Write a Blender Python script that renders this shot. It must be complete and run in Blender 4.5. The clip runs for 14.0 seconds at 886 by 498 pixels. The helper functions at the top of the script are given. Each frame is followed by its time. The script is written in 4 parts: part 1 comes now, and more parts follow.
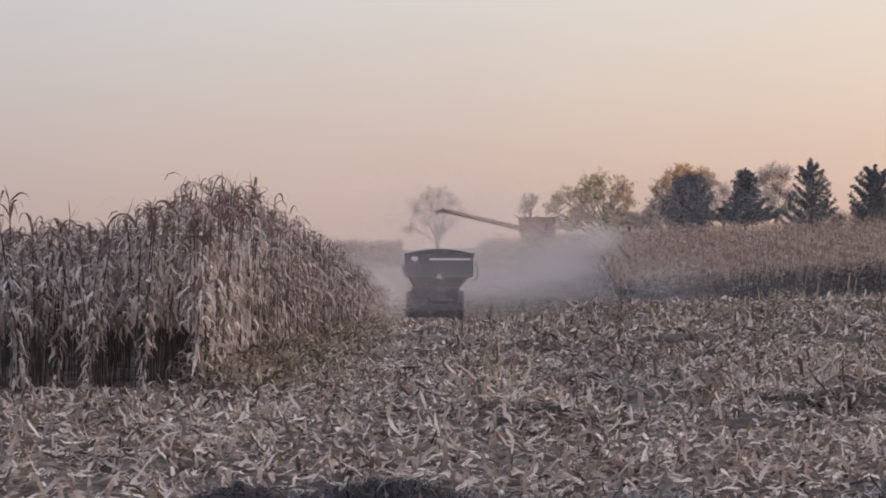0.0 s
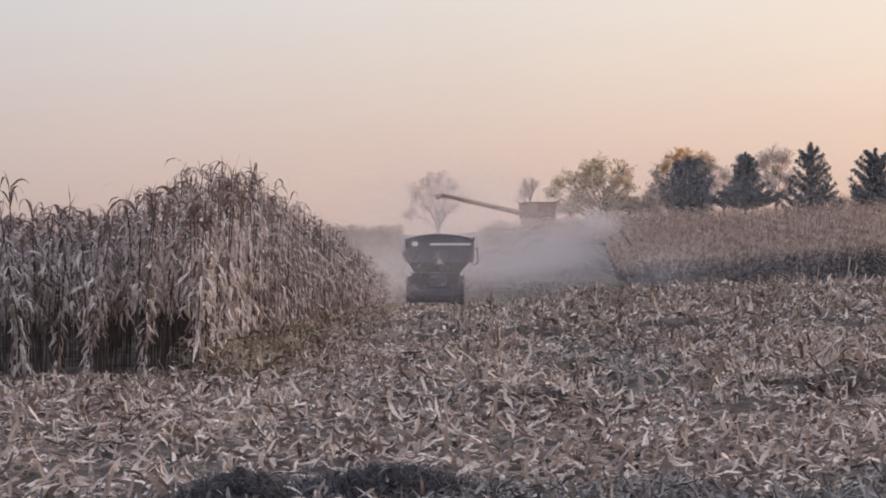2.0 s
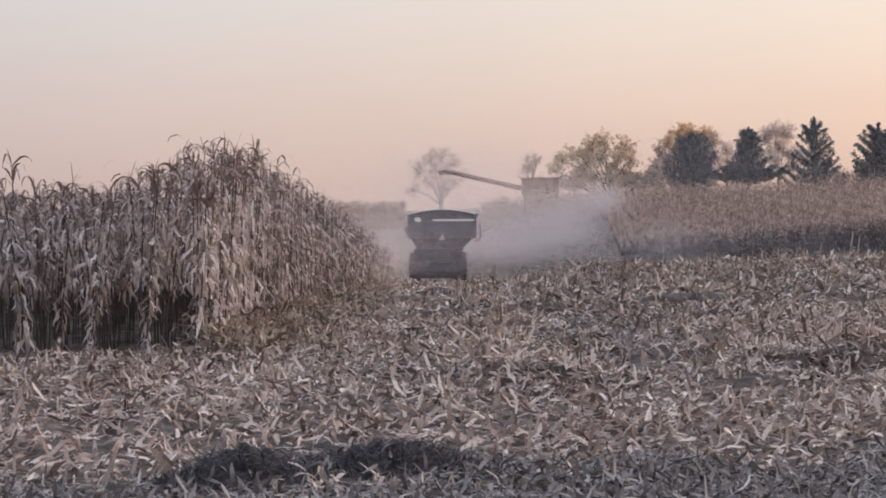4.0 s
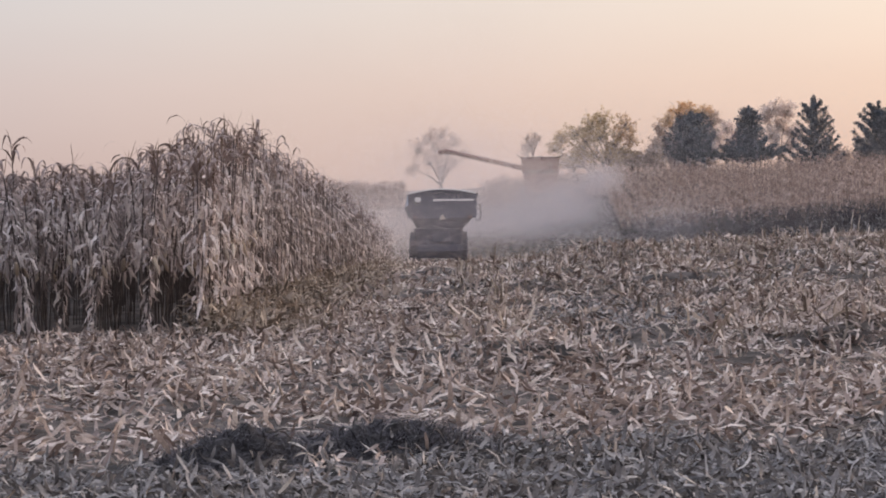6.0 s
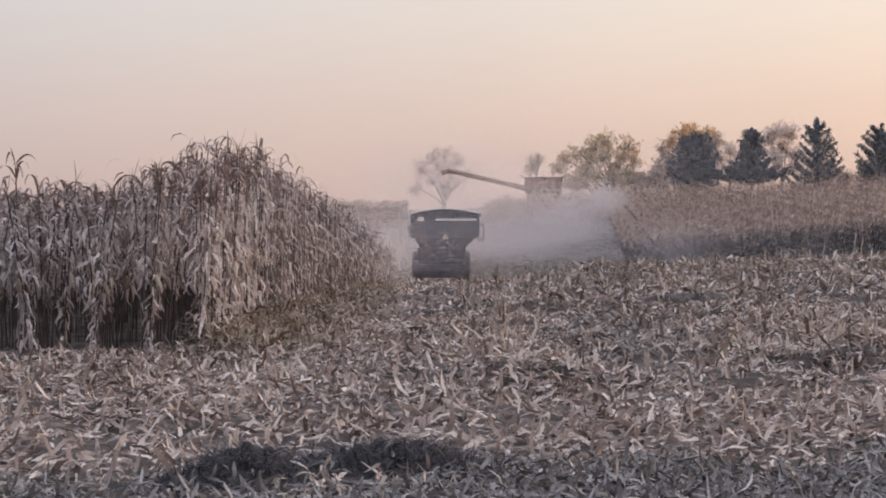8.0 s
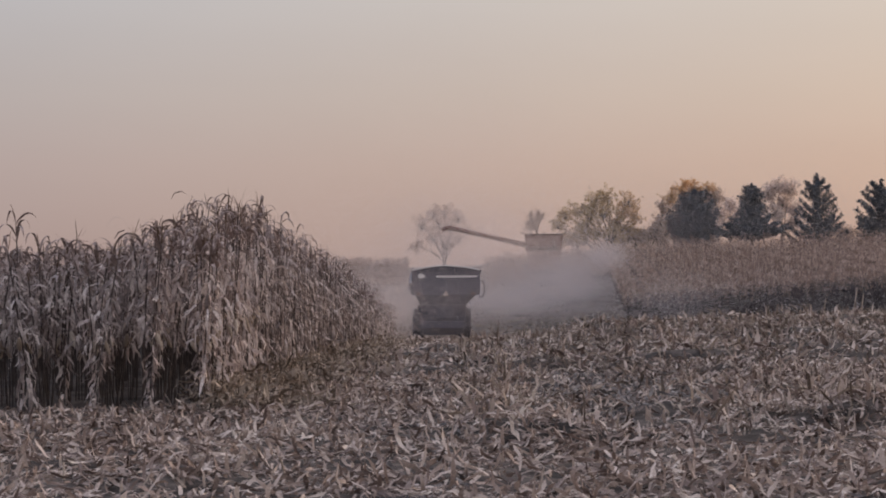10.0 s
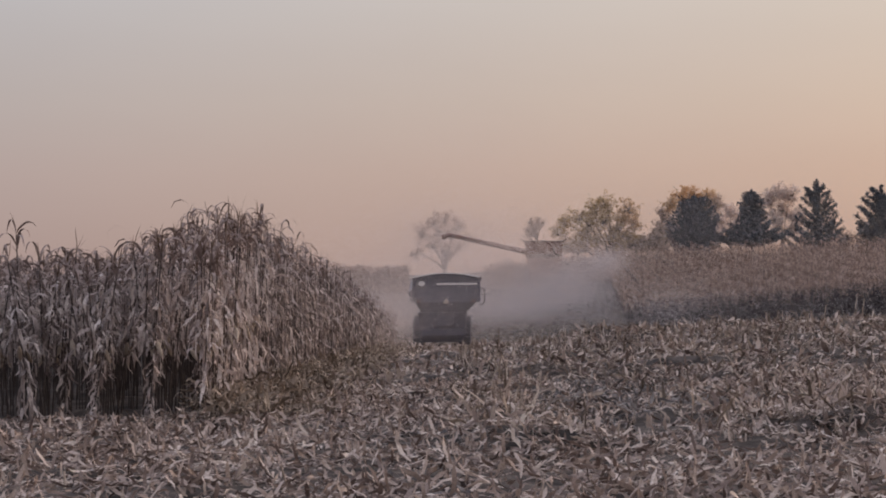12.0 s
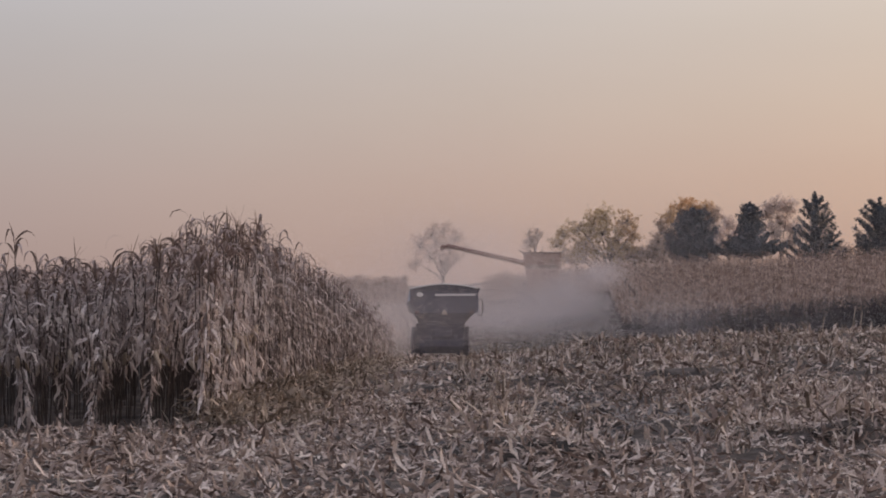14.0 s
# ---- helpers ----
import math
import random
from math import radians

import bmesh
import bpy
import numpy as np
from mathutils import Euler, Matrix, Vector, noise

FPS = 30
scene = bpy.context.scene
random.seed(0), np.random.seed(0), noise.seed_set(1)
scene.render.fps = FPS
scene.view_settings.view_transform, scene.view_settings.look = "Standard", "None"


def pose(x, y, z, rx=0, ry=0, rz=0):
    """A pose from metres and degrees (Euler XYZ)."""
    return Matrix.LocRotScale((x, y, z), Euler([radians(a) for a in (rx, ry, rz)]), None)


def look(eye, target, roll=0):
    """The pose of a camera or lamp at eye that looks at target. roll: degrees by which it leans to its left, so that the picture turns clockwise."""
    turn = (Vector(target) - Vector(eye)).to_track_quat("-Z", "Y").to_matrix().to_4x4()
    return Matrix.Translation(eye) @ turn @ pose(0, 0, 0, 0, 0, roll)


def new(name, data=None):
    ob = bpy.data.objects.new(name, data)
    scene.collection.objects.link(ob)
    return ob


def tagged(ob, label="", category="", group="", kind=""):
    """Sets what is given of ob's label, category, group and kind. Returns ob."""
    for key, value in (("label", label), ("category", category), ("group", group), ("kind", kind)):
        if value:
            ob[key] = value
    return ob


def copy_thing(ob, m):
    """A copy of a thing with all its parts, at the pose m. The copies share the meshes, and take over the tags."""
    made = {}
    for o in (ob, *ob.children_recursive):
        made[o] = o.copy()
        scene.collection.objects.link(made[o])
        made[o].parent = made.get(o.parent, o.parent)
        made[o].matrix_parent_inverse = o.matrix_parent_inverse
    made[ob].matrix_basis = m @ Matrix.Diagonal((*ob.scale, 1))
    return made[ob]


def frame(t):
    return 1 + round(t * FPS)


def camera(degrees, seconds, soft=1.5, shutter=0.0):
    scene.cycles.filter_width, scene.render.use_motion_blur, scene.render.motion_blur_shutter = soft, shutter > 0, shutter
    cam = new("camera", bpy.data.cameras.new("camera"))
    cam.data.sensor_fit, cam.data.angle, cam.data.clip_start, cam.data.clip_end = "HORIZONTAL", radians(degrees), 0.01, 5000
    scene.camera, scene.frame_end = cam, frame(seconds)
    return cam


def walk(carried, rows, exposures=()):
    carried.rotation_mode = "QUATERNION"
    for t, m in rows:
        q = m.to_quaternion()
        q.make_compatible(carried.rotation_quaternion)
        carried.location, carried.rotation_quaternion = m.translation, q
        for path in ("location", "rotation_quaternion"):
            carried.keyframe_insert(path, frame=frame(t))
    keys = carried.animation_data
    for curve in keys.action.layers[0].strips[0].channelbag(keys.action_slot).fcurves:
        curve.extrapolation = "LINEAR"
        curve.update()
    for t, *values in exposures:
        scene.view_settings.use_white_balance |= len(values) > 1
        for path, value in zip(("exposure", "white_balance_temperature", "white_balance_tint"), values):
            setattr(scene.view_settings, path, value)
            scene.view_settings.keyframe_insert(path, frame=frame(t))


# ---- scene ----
# ---------- camera ----------
EYE = 1.55
cam = camera(28.0, 14.0, soft=1.9)
# seconds, turn to the left, tilt up, lean
ROWS = [
    (0.0, -0.000, 1.038, -0.000),
    (0.5, -0.018, 0.957, 0.058),
    (1.0, 0.005, 0.936, 0.082),
    (1.5, -0.013, 0.746, 0.130),
    (2.0, 0.012, 0.556, 0.178),
    (2.5, 0.020, 0.365, 0.232),
    (3.0, 0.057, 0.186, 0.248),
    (5.5, 0.115, -0.757, 0.511),
    (6.0, 0.109, -0.873, 0.545),
    (6.5, 0.117, -1.012, 0.563),
    (7.0, 0.129, -1.050, 0.435),
    (7.5, 0.164, -0.912, 0.149),
    (8.0, 0.198, -0.239, 0.167),
    (8.5, 0.203, 0.565, 0.184),
    (8.7, 0.203, 0.836, 0.200),
    (9.2, 0.206, 1.310, 0.260),
    (9.8, 0.215, 1.550, 0.340),
    (10.4, 0.225, 1.670, 0.410),
    (11.0, 0.230, 1.721, 0.451),
    (11.5, 0.228, 1.759, 0.497),
    (12.0, 0.230, 1.837, 0.571),
    (12.5, 0.201, 1.896, 0.605),
    (13.0, 0.191, 1.991, 0.668),
    (13.5, 0.157, 2.074, 0.328),
    (14.0, 0.170, 2.187, 0.365),
]
walk(cam, [(t, pose(0, 0, EYE, 90 + up, lean, turn)) for t, turn, up, lean in ROWS],
     exposures=[(0.0, 0.06, 6500, 10), (0.6, 0.14, 6500, 10), (1.2, 0.22, 6500, 10), (2.0, 0.23, 6500, 10), (3.0, 0.25, 6500, 10), (5.5, 0.33, 6500, 10), (7.5, 0.33, 6500, 10), (8.0, 0.28, 6500, 10),
                (8.5, -0.01, 6550, 11), (8.7, -0.11, 6550, 11), (11.0, -0.29, 6800, 14), (14.0, -0.31, 6800, 14)])

# ---------- world and sun ----------
SUN_SIDE, SUN_UP = 48.0, 5.0        # degrees to the right of the view, degrees over the horizon
world = bpy.data.worlds.new("dusk_sky")
scene.world = world
world.use_nodes = True
wn, wl = world.node_tree.nodes, world.node_tree.links
wn.clear()
w_out = wn.new("ShaderNodeOutputWorld")
w_bg = wn.new("ShaderNodeBackground")
w_co = wn.new("ShaderNodeTexCoord")
w_sep = wn.new("ShaderNodeSeparateXYZ")
wl.new(w_co.outputs["Generated"], w_sep.inputs[0])
w_ramp = wn.new("ShaderNodeValToRGB")
SKY = [(0.0, (0.49, 0.365, 0.33)), (0.03, (0.51, 0.387, 0.35)), (0.075, (0.555, 0.45, 0.415)), (0.115, (0.58, 0.515, 0.485)),
       (0.165, (0.60, 0.58, 0.575)), (0.32, (0.86, 0.91, 1.06)), (1.0, (1.42, 1.53, 1.90))]
while len(w_ramp.color_ramp.elements) < len(SKY):
    w_ramp.color_ramp.elements.new(0.5)
for el, (p, c) in zip(w_ramp.color_ramp.elements, SKY):
    el.position, el.color = p, (*c, 1)
wl.new(w_sep.outputs["Z"], w_ramp.inputs[0])
# the side where the sun went down is warmer and lighter
w_side = wn.new("ShaderNodeMapRange")
w_side.inputs["From Min"].default_value, w_side.inputs["From Max"].default_value = -0.25, 0.30
wl.new(w_sep.outputs["X"], w_side.inputs["Value"])
w_warm = wn.new("ShaderNodeMix")
w_warm.data_type = "RGBA"
w_warm.inputs[6].default_value, w_warm.inputs[7].default_value = (0.94, 0.96, 1.0, 1), (1.24, 1.14, 1.02, 1)
wl.new(w_side.outputs[0], w_warm.inputs[0])
w_mul = wn.new("ShaderNodeMix")
w_mul.data_type, w_mul.blend_type = "RGBA", "MULTIPLY"
w_mul.inputs[0].default_value = 1.0
wl.new(w_ramp.outputs[0], w_mul.inputs[6])
wl.new(w_warm.outputs[2], w_mul.inputs[7])
# the sky away from the sunset is dimmer
w_back = wn.new("ShaderNodeMapRange")
w_back.inputs["From Min"].default_value, w_back.inputs["From Max"].default_value = -0.5, 0.7
w_back.inputs["To Min"].default_value, w_back.inputs["To Max"].default_value = 0.66, 1.0
wl.new(w_sep.outputs["Y"], w_back.inputs["Value"])
w_mul0 = wn.new("ShaderNodeMix")
w_mul0.data_type, w_mul0.blend_type = "RGBA", "MULTIPLY"
w_mul0.inputs[0].default_value = 1.0
wl.new(w_mul.outputs[2], w_mul0.inputs[6])
wl.new(w_back.outputs[0], w_mul0.inputs[7])
# faint uneven haze
w_noise = wn.new("ShaderNodeTexNoise")
w_noise.inputs["Scale"].default_value, w_noise.inputs["Detail"].default_value = 5.0, 4.0
w_map = wn.new("ShaderNodeMapping")
w_map.inputs["Scale"].default_value = (1, 1, 4)
wl.new(w_co.outputs["Generated"], w_map.inputs[0])
wl.new(w_map.outputs[0], w_noise.inputs["Vector"])
w_nr = wn.new("ShaderNodeMapRange")
w_nr.inputs["To Min"].default_value, w_nr.inputs["To Max"].default_value = 0.96, 1.04
wl.new(w_noise.outputs[0], w_nr.inputs["Value"])
w_mul2 = wn.new("ShaderNodeMix")
w_mul2.data_type, w_mul2.blend_type = "RGBA", "MULTIPLY"
w_mul2.inputs[0].default_value = 1.0
wl.new(w_mul0.outputs[2], w_mul2.inputs[6])
wl.new(w_nr.outputs[0], w_mul2.inputs[7])
w_sky = wn.new("ShaderNodeTexSky")
w_sky.sky_type, w_sky.sun_disc = "NISHITA", False
w_sky.sun_elevation, w_sky.sun_rotation = radians(SUN_UP), radians(SUN_SIDE)
w_sky.dust_density = 4.0
w_bg.inputs["Strength"].default_value = 1.0
w_bg2 = wn.new("ShaderNodeBackground")
w_bg2.inputs["Strength"].default_value = 0.012
w_add = wn.new("ShaderNodeAddShader")
wl.new(w_mul2.outputs[2], w_bg.inputs["Color"])
wl.new(w_sky.outputs[0], w_bg2.inputs["Color"])
wl.new(w_bg.outputs[0], w_add.inputs[0])
wl.new(w_bg2.outputs[0], w_add.inputs[1])
wl.new(w_add.outputs[0], w_out.inputs["Surface"])

sun = new("sun", bpy.data.lights.new("sun", "SUN"))
sun.data.energy, sun.data.angle, sun.data.color = 2.35, radians(14), (1.0, 0.71, 0.53)
sd = Vector((math.sin(radians(SUN_SIDE)), math.cos(radians(SUN_SIDE)), math.tan(radians(SUN_UP + 3))))
sun.matrix_world = look(sd * 100, (0, 0, 0))

# ---------- materials ----------
def material(name, stops, rough=0.8, by="island", scale=3.0, grain=40.0, amount=0.35, bump=0.0, metal=0.0, through_light=0.0, stretch=(1, 1, 1)):
    """A procedural surface: colours picked along a ramp, varied by piece or by large noise, with fine grain and relief."""
    m = bpy.data.materials.new(name)
    m.use_nodes = True
    n, l = m.node_tree.nodes, m.node_tree.links
    p = n["Principled BSDF"]
    out = n["Material Output"]
    co = n.new("ShaderNodeTexCoord")
    mp = n.new("ShaderNodeMapping")
    mp.inputs["Scale"].default_value = stretch
    l.new(co.outputs["Object"], mp.inputs[0])
    big = n.new("ShaderNodeTexNoise")
    big.inputs["Scale"].default_value, big.inputs["Detail"].default_value = scale, 5.0
    fine = n.new("ShaderNodeTexNoise")
    fine.inputs["Scale"].default_value, fine.inputs["Detail"].default_value = grain, 6.0
    l.new(mp.outputs[0], big.inputs["Vector"])
    l.new(mp.outputs[0], fine.inputs["Vector"])
    ramp = n.new("ShaderNodeValToRGB")
    while len(ramp.color_ramp.elements) < len(stops):
        ramp.color_ramp.elements.new(0.5)
    for k, (el, c) in enumerate(zip(ramp.color_ramp.elements, stops)):
        el.position, el.color = k / max(1, len(stops) - 1), (*c, 1)
    if by == "island":
        geo = n.new("ShaderNodeNewGeometry")
        mixv = n.new("ShaderNodeMath")
        mixv.operation = "MULTIPLY_ADD"
        mixv.inputs[1].default_value = 0.75
        wob = n.new("ShaderNodeMapRange")
        wob.inputs["From Min"].default_value, wob.inputs["From Max"].default_value = 0.3, 0.7
        wob.inputs["To Max"].default_value = 0.25
        l.new(big.outputs[0], wob.inputs["Value"])
        l.new(geo.outputs["Random Per Island"], mixv.inputs[0])
        l.new(wob.outputs[0], mixv.inputs[2])
        l.new(mixv.outputs[0], ramp.inputs[0])
    elif by == "object":
        info = n.new("ShaderNodeObjectInfo")
        l.new(info.outputs["Random"], ramp.inputs[0])
    else:
        st = n.new("ShaderNodeMapRange")
        st.inputs["From Min"].default_value, st.inputs["From Max"].default_value = 0.3, 0.7
        l.new(big.outputs[0], st.inputs["Value"])
        l.new(st.outputs[0], ramp.inputs[0])
    gr = n.new("ShaderNodeMapRange")
    gr.inputs["From Min"].default_value, gr.inputs["From Max"].default_value = 0.3, 0.7
    gr.inputs["To Min"].default_value, gr.inputs["To Max"].default_value = 1 - amount, 1 + amount * 0.6
    l.new(fine.outputs[0], gr.inputs["Value"])
    mul = n.new("ShaderNodeMix")
    mul.data_type, mul.blend_type = "RGBA", "MULTIPLY"
    mul.inputs[0].default_value = 1.0
    l.new(ramp.outputs[0], mul.inputs[6])
    l.new(gr.outputs[0], mul.inputs[7])
    l.new(mul.outputs[2], p.inputs["Base Color"])
    p.inputs["Roughness"].default_value, p.inputs["Metallic"].default_value = rough, metal
    p.inputs["Specular IOR Level"].default_value = 0.25
    if bump:
        b = n.new("ShaderNodeBump")
        b.inputs["Strength"].default_value, b.inputs["Distance"].default_value = bump, 0.02
        l.new(fine.outputs[0], b.inputs["Height"])
        l.new(b.outputs[0], p.inputs["Normal"])
    if through_light:
        tr = n.new("ShaderNodeBsdfTranslucent")
        l.new(mul.outputs[2], tr.inputs["Color"])
        mx = n.new("ShaderNodeMixShader")
        mx.inputs[0].default_value = through_light
        l.new(p.outputs[0], mx.inputs[1])
        l.new(tr.outputs[0], mx.inputs[2])
        l.new(mx.outputs[0], out.inputs["Surface"])
    return m


M_SOIL = material("soil_and_chaff", [(0.022, 0.019, 0.018), (0.045, 0.037, 0.034), (0.10, 0.082, 0.072), (0.04, 0.034, 0.032)], 0.95, "noise", 1.3, 9.0, 0.6, 0.8)
M_HUSK = material("dry_husk", [(0.045, 0.031, 0.028), (0.17, 0.127, 0.112), (0.33, 0.262, 0.23), (0.52, 0.435, 0.385), (0.76, 0.68, 0.61)], 0.7, "island", 0.7, 60.0, 0.25, 0.2, through_light=0.15)
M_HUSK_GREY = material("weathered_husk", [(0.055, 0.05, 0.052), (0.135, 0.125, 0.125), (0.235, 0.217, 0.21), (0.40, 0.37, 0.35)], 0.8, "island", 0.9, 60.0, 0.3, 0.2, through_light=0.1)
M_LEAF_ONE = material("weathered_leaf_single", [(0.10, 0.09, 0.085), (0.20, 0.18, 0.165), (0.32, 0.285, 0.26), (0.52, 0.47, 0.42)], 0.8, "object", 4.0, 60.0, 0.3, 0.2, through_light=0.1)
M_STUBBLE = material("stubble_leaf", [(0.055, 0.0435, 0.036), (0.16, 0.1285, 0.105), (0.31, 0.2535, 0.208), (0.58, 0.497, 0.415)], 0.8, "island", 0.5, 40.0, 0.3, 0.2, through_light=0.15)
M_CORN = material("dry_corn_leaf", [(0.11, 0.09, 0.088), (0.28, 0.235, 0.223), (0.47, 0.403, 0.382), (0.72, 0.64, 0.605)], 0.7, "island", 1.2, 50.0, 0.3, 0.2, through_light=0.2)
M_CORN_PART = material("dry_corn_leaf_single", [(0.18, 0.15, 0.149), (0.40, 0.343, 0.332), (0.60, 0.525, 0.506), (0.80, 0.73, 0.698)], 0.7, "object", 1.2, 50.0, 0.3, 0.2, through_light=0.2)
# darker corn leaf for the hooked tops: their backlit shade is in the colour
M_TOP_BACKLIT = material("backlit_top_leaf", [(0.15, 0.113, 0.104), (0.27, 0.21, 0.192), (0.42, 0.345, 0.318)], 0.75, "noise", 3.0, 60.0, 0.3, through_light=0.15)
# stalk colour is darkened to deepen the shade low between the corn rows
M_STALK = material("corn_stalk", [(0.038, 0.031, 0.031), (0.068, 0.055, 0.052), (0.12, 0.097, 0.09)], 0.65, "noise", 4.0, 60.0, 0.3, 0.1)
M_EAR = material("ear_husk", [(0.30, 0.235, 0.185), (0.42, 0.35, 0.285), (0.52, 0.45, 0.38)], 0.7, "object", 6.0, 80.0, 0.25, 0.2)
M_TASSEL = material("tassel", [(0.10, 0.065, 0.045), (0.17, 0.115, 0.08)], 0.8, "noise", 6.0, 80.0, 0.2)
M_CORN_FAR = material("hillside_corn_leaf", [(0.16, 0.11, 0.092), (0.35, 0.26, 0.22), (0.50, 0.39, 0.34), (0.64, 0.53, 0.47)], 0.75, "island", 0.25, 20.0, 0.3, 0.0, through_light=0.38)
# dark dead grass of the clump; also paints shade on the hillside corn's edge
M_GRASS_SHADE = material("dead_grass_and_edge_shade", [(0.028, 0.027, 0.034), (0.066, 0.061, 0.07), (0.125, 0.114, 0.122)], 0.9, "island", 3.0, 60.0, 0.3)
M_MOUND = material("dark_soil", [(0.02, 0.019, 0.02), (0.05, 0.045, 0.046)], 0.95, "noise", 6.0, 50.0, 0.5, 0.9)
M_BARK = material("bark", [(0.085, 0.07, 0.06), (0.15, 0.125, 0.108)], 0.9, "noise", 3.0, 20.0, 0.4, 0.5, stretch=(1, 1, 0.2))
M_PINE = material("pine_needles", [(0.058, 0.068, 0.088), (0.08, 0.096, 0.116), (0.10, 0.12, 0.138)], 0.7, "island", 0.6, 20.0, 0.3)
M_OLIVE = material("olive_brown_leaves", [(0.36, 0.26, 0.14), (0.54, 0.405, 0.23), (0.66, 0.52, 0.33)], 0.75, "island", 0.4, 20.0, 0.3, through_light=0.5)
M_MAPLE = material("autumn_leaves", [(0.44, 0.28, 0.15), (0.62, 0.42, 0.24), (0.70, 0.51, 0.33), (0.48, 0.33, 0.19)], 0.7, "island", 0.4, 20.0, 0.3, through_light=0.55)
M_YELLOW = material("yellow_leaves", [(0.46, 0.26, 0.115), (0.60, 0.37, 0.18), (0.66, 0.45, 0.27)], 0.7, "island", 0.4, 20.0, 0.3, through_light=0.55)
M_BLOND = material("blond_dry_leaves", [(0.52, 0.42, 0.37), (0.72, 0.61, 0.55), (0.80, 0.70, 0.64)], 0.8, "island", 0.4, 20.0, 0.3, through_light=0.65)
M_PALE_LEAF = material("pale_dry_leaves", [(0.38, 0.29, 0.24), (0.55, 0.44, 0.37)], 0.8, "island", 0.4, 20.0, 0.3, through_light=0.55)
M_CART = material("dark_painted_steel", [(0.068, 0.069, 0.098), (0.09, 0.09, 0.125), (0.122, 0.12, 0.155)], 0.45, "noise", 1.5, 30.0, 0.35, 0.05)
M_TARP = material("dark_tarp", [(0.052, 0.052, 0.068), (0.08, 0.078, 0.096)], 0.7, "noise", 2.0, 30.0, 0.3, 0.2)
M_TYRE = material("dusty_rubber", [(0.068, 0.067, 0.085), (0.105, 0.10, 0.115)], 0.9, "noise", 3.0, 40.0, 0.4, 0.3)
M_RIM = material("dusty_rim", [(0.10, 0.095, 0.09), (0.2, 0.18, 0.16)], 0.6, "noise", 4.0, 40.0, 0.3)
M_WHITE = material("white_paint", [(0.70, 0.69, 0.68), (0.80, 0.79, 0.78)], 0.5, "noise", 5.0, 40.0, 0.12)
M_ORANGE = material("orange_sign", [(0.46, 0.38, 0.34), (0.54, 0.46, 0.42)], 0.6, "noise", 5.0, 40.0, 0.15)
M_STEEL = material("dusty_steel", [(0.12, 0.11, 0.11), (0.22, 0.20, 0.19)], 0.5, "noise", 4.0, 40.0, 0.25, metal=0.4)
M_RED = material("dusty_red_paint", [(0.13, 0.068, 0.06), (0.19, 0.105, 0.09), (0.21, 0.14, 0.12)], 0.55, "noise", 1.0, 30.0, 0.25)
M_BLACK = material("black_panel", [(0.02, 0.02, 0.02), (0.045, 0.04, 0.04)], 0.6, "noise", 2.0, 30.0, 0.3)
M_DUST = material("field_dust", [(0.52, 0.497, 0.512), (0.56, 0.535, 0.55)], 1.0, "island", 0.2, 2.0, 0.05, through_light=0.5)
M_HAZE = material("hanging_dust", [(0.78, 0.69, 0.65), (0.82, 0.73, 0.69)], 1.0, "island", 0.2, 2.0, 0.05, through_light=0.5)
M_GLASS = bpy.data.materials.new("cab_glass")
M_GLASS.use_nodes = True
M_GLASS.node_tree.nodes["Principled BSDF"].inputs["Base Color"].default_value = (0.05, 0.06, 0.07, 1)
M_GLASS.node_tree.nodes["Principled BSDF"].inputs["Roughness"].default_value = 0.08

# ---------- mesh helpers ----------
RNG = np.random.default_rng(11)


def smooth(v, a, b):
    s = np.clip((np.asarray(v, float) - a) / (b - a), 0, 1)
    return s * s * (3 - 2 * s)


def mesh_of(name, verts, faces, mat, soft_shade=False, more=()):
    """A mesh from numpy arrays; faces is one array of quads or of triangles; more: (material, first face) for the rest."""
    verts, faces = np.asarray(verts, np.float32), np.asarray(faces, np.int32)
    me = bpy.data.meshes.new(name)
    me.vertices.add(len(verts))
    me.vertices.foreach_set("co", verts.ravel())
    k = faces.shape[1]
    me.loops.add(faces.size)
    me.loops.foreach_set("vertex_index", faces.ravel())
    me.polygons.add(len(faces))
    me.polygons.foreach_set("loop_start", np.arange(0, faces.size, k, dtype=np.int32))
    if soft_shade:
        me.polygons.foreach_set("use_smooth", np.ones(len(faces), bool))
    me.materials.append(mat)
    if more:
        for other, _ in more:
            me.materials.append(other)
        me.polygons.foreach_set("material_index", sum((np.arange(len(faces)) >= first).astype(np.int32) for _, first in more))
    me.update(calc_edges=True)
    return me


def joined(pieces):
    """Several (verts, faces) as one."""
    vs, fs, k = [], [], 0
    for v, f in pieces:
        vs.append(v)
        fs.append(f + k)
        k += len(v)
    return np.concatenate(vs), np.concatenate(fs)


